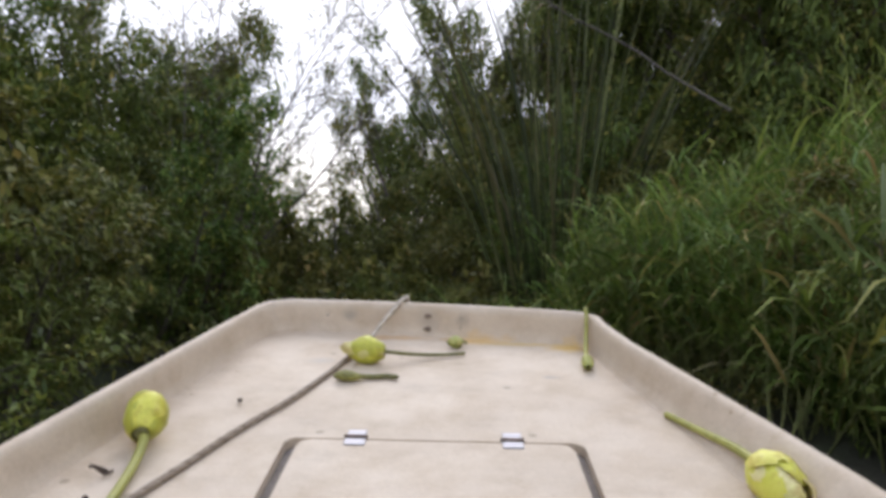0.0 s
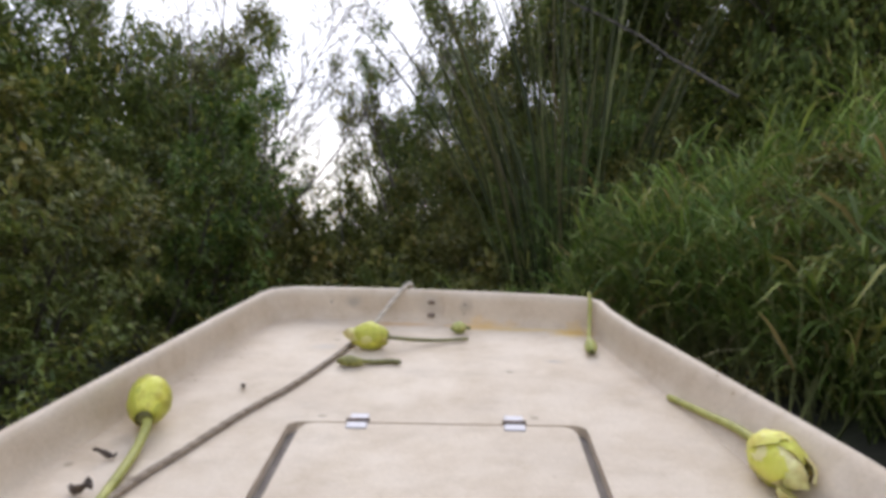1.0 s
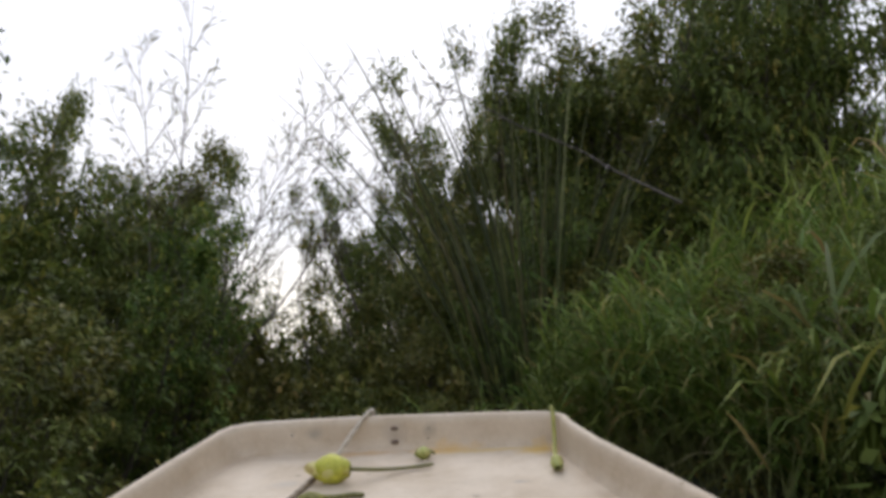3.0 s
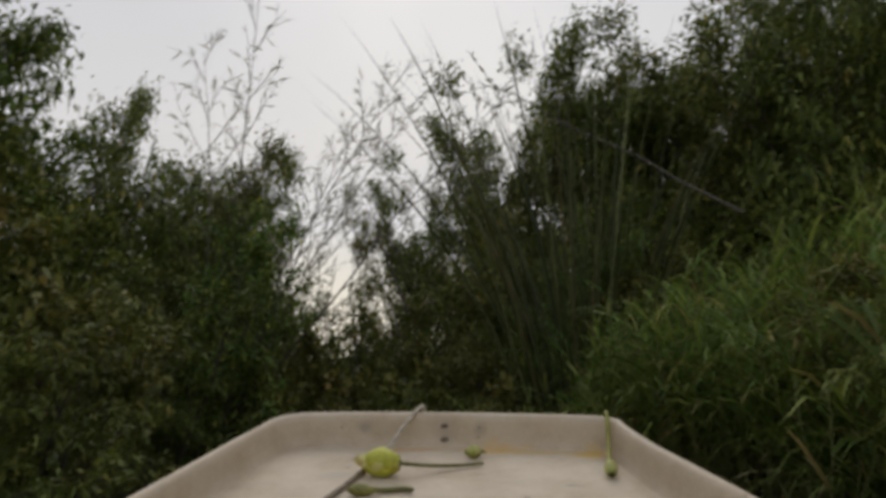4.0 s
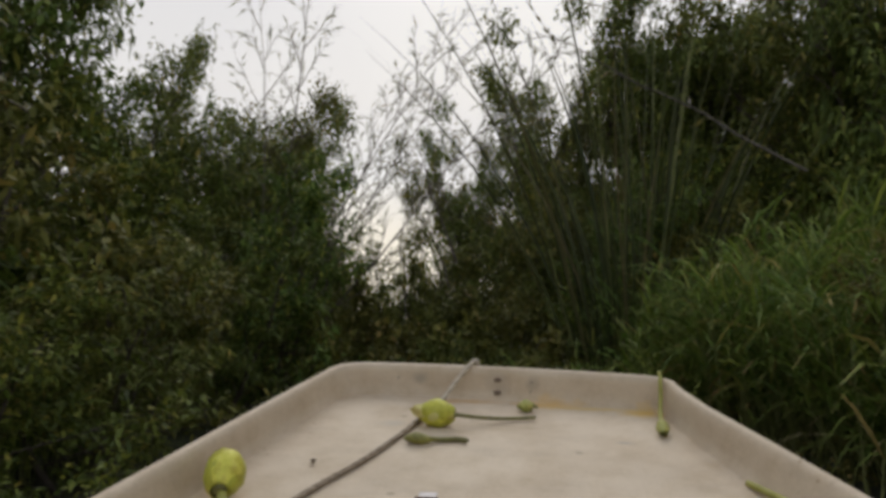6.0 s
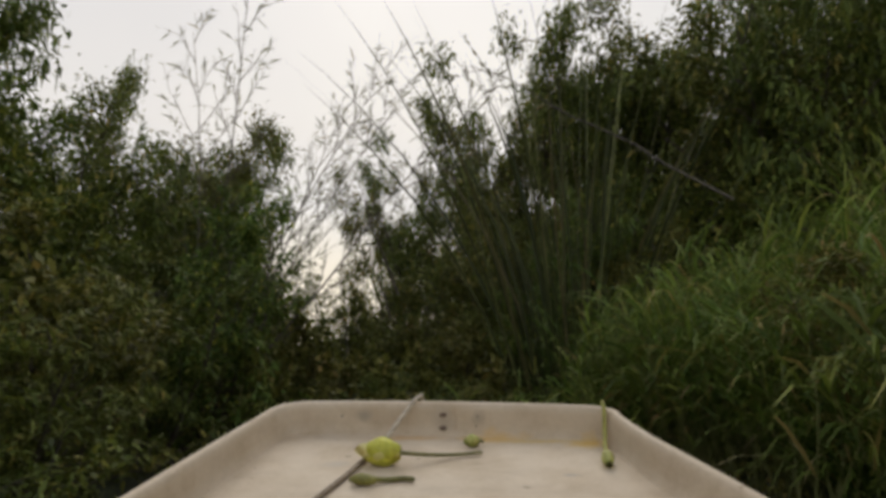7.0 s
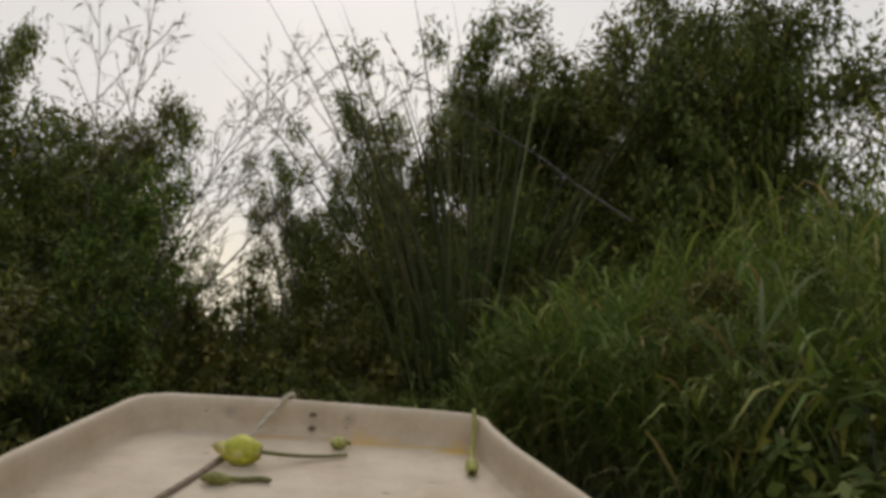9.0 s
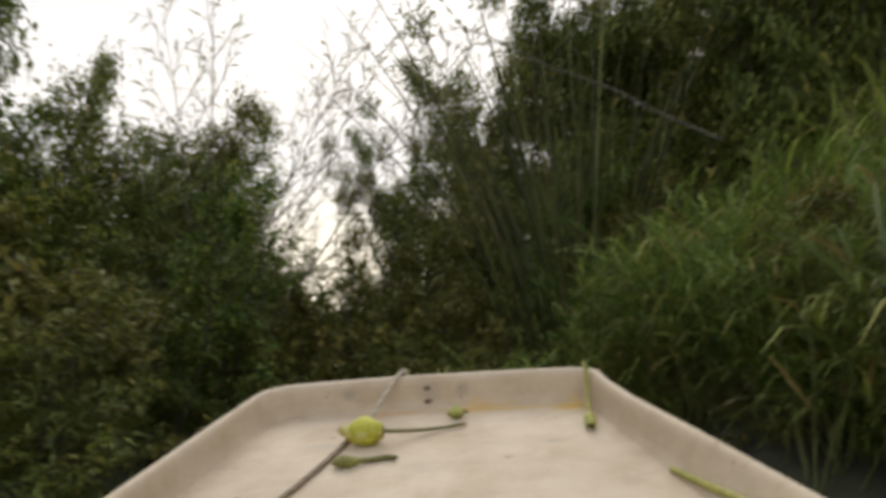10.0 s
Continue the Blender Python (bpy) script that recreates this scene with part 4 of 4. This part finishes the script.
# long arching grass along the edge of the starboard bank
long_grass = tussock(81, 1.7, 130, "tussock of long arching green grass on the bank")
for i in range(16):
    y = 1.3 + 0.34 * i
    put(long_grass, 1.95 + channel(y) + dice.uniform(-0.15, 0.75) + 0.38 * max(0.0, min(1.2, 3.2 - y)), y, dice.uniform(0, 360), dice.uniform(0.85, 1.15), dice.uniform(0.9, 1.1), "grass tussocks on the bank")
long_grass.matrix_world = pose(2.3, 0.9, bank(2.3, 0.9))
tagged(long_grass, group="grass tussocks on the bank")

# port bank: shrubs in front, reeds between them
for x, y, k, size, tall in ((-2.15, 0.9, 0, 0.85, 0.9), (-2.2, 2.2, 0, 0.9, 0.85), (-2.1, 3.4, 3, 0.8, 0.85), (-1.95, 5.25, 0, 0.82, 1.15), (-2.15, 4.7, 1, 0.85, 0.8), (-2.6, 6.0, 2, 0.9, 0.85),
                            (-2.9, 1.6, 1, 1.15, 1.05), (-3.0, 3.1, 2, 1.15, 1.05), (-3.2, 4.6, 0, 1.2, 1.0), (-3.5, 6.3, 1, 1.2, 1.05), (-3.55, 7.9, 0, 1.15, 1.0),
                            (-4.3, 2.6, 0, 1.3, 1.15), (-4.6, 4.6, 1, 1.3, 1.15), (-1.9, -0.6, 1, 0.9, 0.9), (-1.85, 2.75, 1, 0.62, 0.8), (-1.8, 1.95, 0, 0.6, 0.8)):
    put(shrub_kinds[k], x, y, dice.uniform(0, 360), size, tall, "shrubs on the bank")
for i in range(15):
    y = -1.0 + 0.6 * i
    x = channel(y) - 2.0 - abs(dice.gauss(0, 0.35))
    put(reed_kinds[dice.choice((0, 1, 3, 3))], x, y + dice.uniform(-0.1, 0.1), dice.uniform(0, 360), 0.8, dice.uniform(0.55, 0.8), "reeds on the bank")

# ahead: the channel closes, with low growth in the gap
for az, far, k, size, tall in ((-16.5, 8.6, 2, 0.8, 0.85), (-5.5, 8.4, 2, 0.85, 1.1), (-2.5, 7.2, 2, 0.8, 0.95), (3, 8.2, 1, 0.95, 0.95), (8, 7.2, 0, 0.9, 0.8), (13, 7.5, 2, 0.95, 0.9), (0.5, 9.2, 1, 1.05, 1.1), (5.5, 9.0, 2, 1.2, 1.1), (11, 8.8, 1, 1.25, 1.1), (17, 8.2, 0, 1.25, 1.1),
                               (-8.5, 8.0, 2, 0.55, 0.8), (-12, 9.0, 0, 0.6, 0.8), (-8, 11.0, 1, 0.75, 0.75), (-15, 12, 0, 0.8, 0.85), (-13.5, 5.6, 2, 0.55, 0.66), (-10.5, 6.2, 0, 0.55, 0.66), (-7.5, 5.8, 2, 0.55, 0.7), (-4.5, 6.3, 1, 0.6, 0.8), (-1.5, 5.7, 2, 0.6, 0.8),
                               (2, 6.2, 0, 0.6, 0.8), (-19.5, 8.0, 1, 0.95, 1.1), (-25, 7.8, 1, 1.25, 1.1), (-22, 9.0, 0, 1.2, 1.15), (3.2, 5.6, 2, 0.5, 1.0), (7.5, 6.4, 1, 0.75, 1.15), (12.5, 6.6, 2, 0.8, 1.15)):
    put(thicket_kinds[k], *at(az, far), dice.uniform(0, 360), size, tall, "shrubs on the bank")
for az, far, k in ((29, 4.0, 2), (38, 3.4, 1)):
    put(shrub_kinds[k], *at(az, far), dice.uniform(0, 360), 0.62, 0.95, "shrubs on the bank")
for i in range(36):
    az, far = dice.uniform(-14, 14), dice.uniform(4.8, 8.0)
    x, y = at(az, far)
    put(reed_kinds[dice.choice((0, 1, 3, 3))], x, y, dice.uniform(0, 360), 0.8, dice.uniform(0.5, 0.75), "reeds on the bank")

# thin see-through willows standing in the gap
thin_willow = woody("willow_sapling", 45, 2.4, 0.75, 0.085, 900, WILLOW, "thin see-through willow sapling in the gap", "sapling", low=0.2, limbs=12, stems=3, trunk=0.012, broad=0.2, droop=0.5, loose=0.03)
for az, far, size, tall in ((-15.2, 8.8, 0.95, 1.0), (-7.0, 9.0, 0.9, 1.1)):
    put(thin_willow, *at(az, far), dice.uniform(0, 360), size, tall, "saplings in the gap")
thin_willow.matrix_world = pose(*at(-10.8, 9.6), bank(*at(-10.8, 9.6)))
tagged(thin_willow, group="saplings in the gap")

# green reeds that come round the bow from starboard
for i in range(46):
    az = dice.uniform(-5.0, 26)
    far = dice.uniform(4.6, 6.0)
    put(reed_kinds[dice.choice((0, 1, 1, 2, 3))], *at(az, far), dice.uniform(0, 360), dice.uniform(0.8, 1.0), 0.58 + 0.022 * az + dice.uniform(-0.08, 0.1), "reeds on the bank")

low_shrub = woody("low_shrub", 35, 0.95, 0.62, 0.085, 1800, OLIVE, "low dark shrub closing the end of the channel", "shrub", low=0.03, limbs=14, stems=4, trunk=0.014, broad=0.42, far_off=True, loose=0.03)
for i in range(15):
    put(low_shrub, *at(-17 + 1.35 * i, (5.6, 6.7, 7.6)[i % 3] + dice.uniform(-0.2, 0.2)), dice.uniform(0, 360), 1.0, (1.2, 1.3, 1.4)[i % 3] * dice.uniform(0.95, 1.1), "low shrubs at the end of the channel")
low_shrub.matrix_world = pose(*at(-2.5, 4.9), bank(*at(-2.5, 4.9)))
tagged(low_shrub, group="low shrubs at the end of the channel")

# trees: bearing, distance, kind, width, and how high the crown stands over the boat in degrees
def put_tree(az, far, k, size, rise):
    kind = tree_kinds[k]
    x, y = at(az, far)
    top = max(v[2] for part_ob in kind.children for v in part_ob.bound_box) * size
    put(kind, x, y, dice.uniform(0, 360), size, (0.9 + far * math.tan(radians(rise)) - bank(x, y)) / top, "trees along the channel")


for az, far, k, size, rise in ((-41, 7.5, 2, 0.9, 29.0), (-32.5, 8.5, 0, 0.6, 22.5), (-26, 9.5, 1, 0.75, 19.5), (-20.8, 10.5, 0, 0.72, 18.5), (-18.2, 12.0, 1, 0.55, 15.5), (-5.2, 13.0, 1, 0.6, 16.5),
                               (-2.6, 12.0, 0, 0.72, 19.0), (1.2, 11.5, 1, 0.85, 21.5), (5.6, 10.6, 0, 0.92, 25.5), (10.8, 12.5, 1, 0.85, 22.5), (15.5, 10.5, 2, 0.95, 26.0), (20.5, 9.5, 0, 1.0, 28.0), (26, 9.0, 1, 1.06, 30.0),
                               (33, 8.0, 2, 1.0, 31.0), (12.6, 11.0, 0, 0.85, 22.0), (23.5, 11.0, 1, 0.95, 27.5), (30, 10.5, 0, 0.95, 29.5), (-46, 6, 0, 1, 32)):
    put_tree(az, far, k, size, rise)

# first of each kind: unseen behind the boat, closes the channel for reflections
for i, ob in enumerate(kinds):
    x, y = -4.5 + i, -4.2 - 0.5 * (i % 3)
    if ob in tree_kinds:                            # the first trees stand in the second line, behind the others
        x, y = at(*((13.0, 13.5), (22.8, 12.0), (28.8, 11.2))[tree_kinds.index(ob)])
        tagged(ob, group="trees along the channel")
    ob.matrix_world = pose(x, y, bank(x, y))

rush = bulrushes(51, 4.4, 0.24, 58, "tall stand of dark stiff bulrushes beside the channel")
x, y = at(7.0, 6.0)
rush.matrix_world = pose(x, y, bank(x, y))
put(rush, *at(10.5, 6.9), 140, 0.85, 1.0, "bulrushes beside the channel")
tagged(rush, group="bulrushes beside the channel")
sap = wispy(61, "thin leaning sapling with bare branches and slender leaves")
x, y = at(-24.0, 6.1)
sap.matrix_world = pose(x, y, bank(x, y)) @ Matrix.Scale(1.22, 4)

for seed, foot_at, tip_at, foot_h, tip_h, thick, leafy, label in (
        (71, (-6.0, 7.0), (-9.4, 6.8), 1.45, 2.55, 0.016, 2, "dead grey branch leaning over the gap"),
        (75, (-6.6, 7.0), (-8.6, 6.9), 1.2, 2.0, 0.011, 2, "dead grey branch leaning over the gap"),
        (72, (-10.2, 7.2), (-10.4, 7.2), 0.3, 2.35, 0.011, 3, "thin dead stalk standing in the gap"),
        (73, (-11.6, 7.4), (-13.4, 7.4), 0.3, 2.15, 0.010, 1, "thin dead stalk standing in the gap"),
        (76, (-9.2, 7.6), (-8.9, 7.6), 0.3, 2.1, 0.009, 3, "thin dead stalk standing in the gap"),
        (74, (21, 5.6), (0.5, 5.2), 2.0, 3.15, 0.012, 4, "long leafy cane leaning out over the channel")):
    fx, fy = at(*foot_at)
    tx, ty = at(*tip_at)
    dead_branch(seed, (fx, fy, foot_h), (tx, ty, tip_h), thick, label, leafy)

vine = woody("broad_leaf_shrub", 36, 0.95, 0.5, 0.10, 300, BUSH, "low shrub with broad green leaves at the water's edge", "shrub", low=0.05, limbs=10, stems=3, trunk=0.012, broad=0.5, droop=0.4)
for az, far, size in ((36, 2.9, 0.8),):
    put(vine, *at(az, far), dice.uniform(0, 360), size, 1.0, "broad-leaved shrubs at the water's edge")
vine.matrix_world = pose(*at(40, 2.5), bank(*at(40, 2.5)))
tagged(vine, group="broad-leaved shrubs at the water's edge")

# low growth over the banks, out to where the plants hide the ground
grow = np.random.default_rng(91)
gx, gy = grow.uniform(-9, 9, 14000), grow.uniform(-6.5, 14, 14000)
dry_land = np.array([bank(a, c) > 0.0 and (c > 5.0 or abs(a - channel(c)) > 2.1) for a, c in zip(gx, gy)])
gx, gy = gx[dry_land], gy[dry_land]
n_g = len(gx)
gz = np.array([bank(a, c) for a, c in zip(gx, gy)]) - 0.02
tuft = Heap()
tuft.blades(np.stack([gx, gy, gz], 1), grow.normal(0, 0.45, (n_g, 3)) + np.array([0, 0, 1.0]), grow.normal(0, 1, (n_g, 3)), grow.uniform(0.3, 0.7, n_g), grow.uniform(0.02, 0.05, n_g),
            grow.uniform(0.1, 0.6, n_g), (0.0, 0.5, 1.0), (0.8, 1.0, 0.05))
undergrowth = part("undergrowth", tuft.mesh("undergrowth"), GRASS, None)
tagged(undergrowth, "low green grass covering the muddy banks", "grass", kind="stuff")
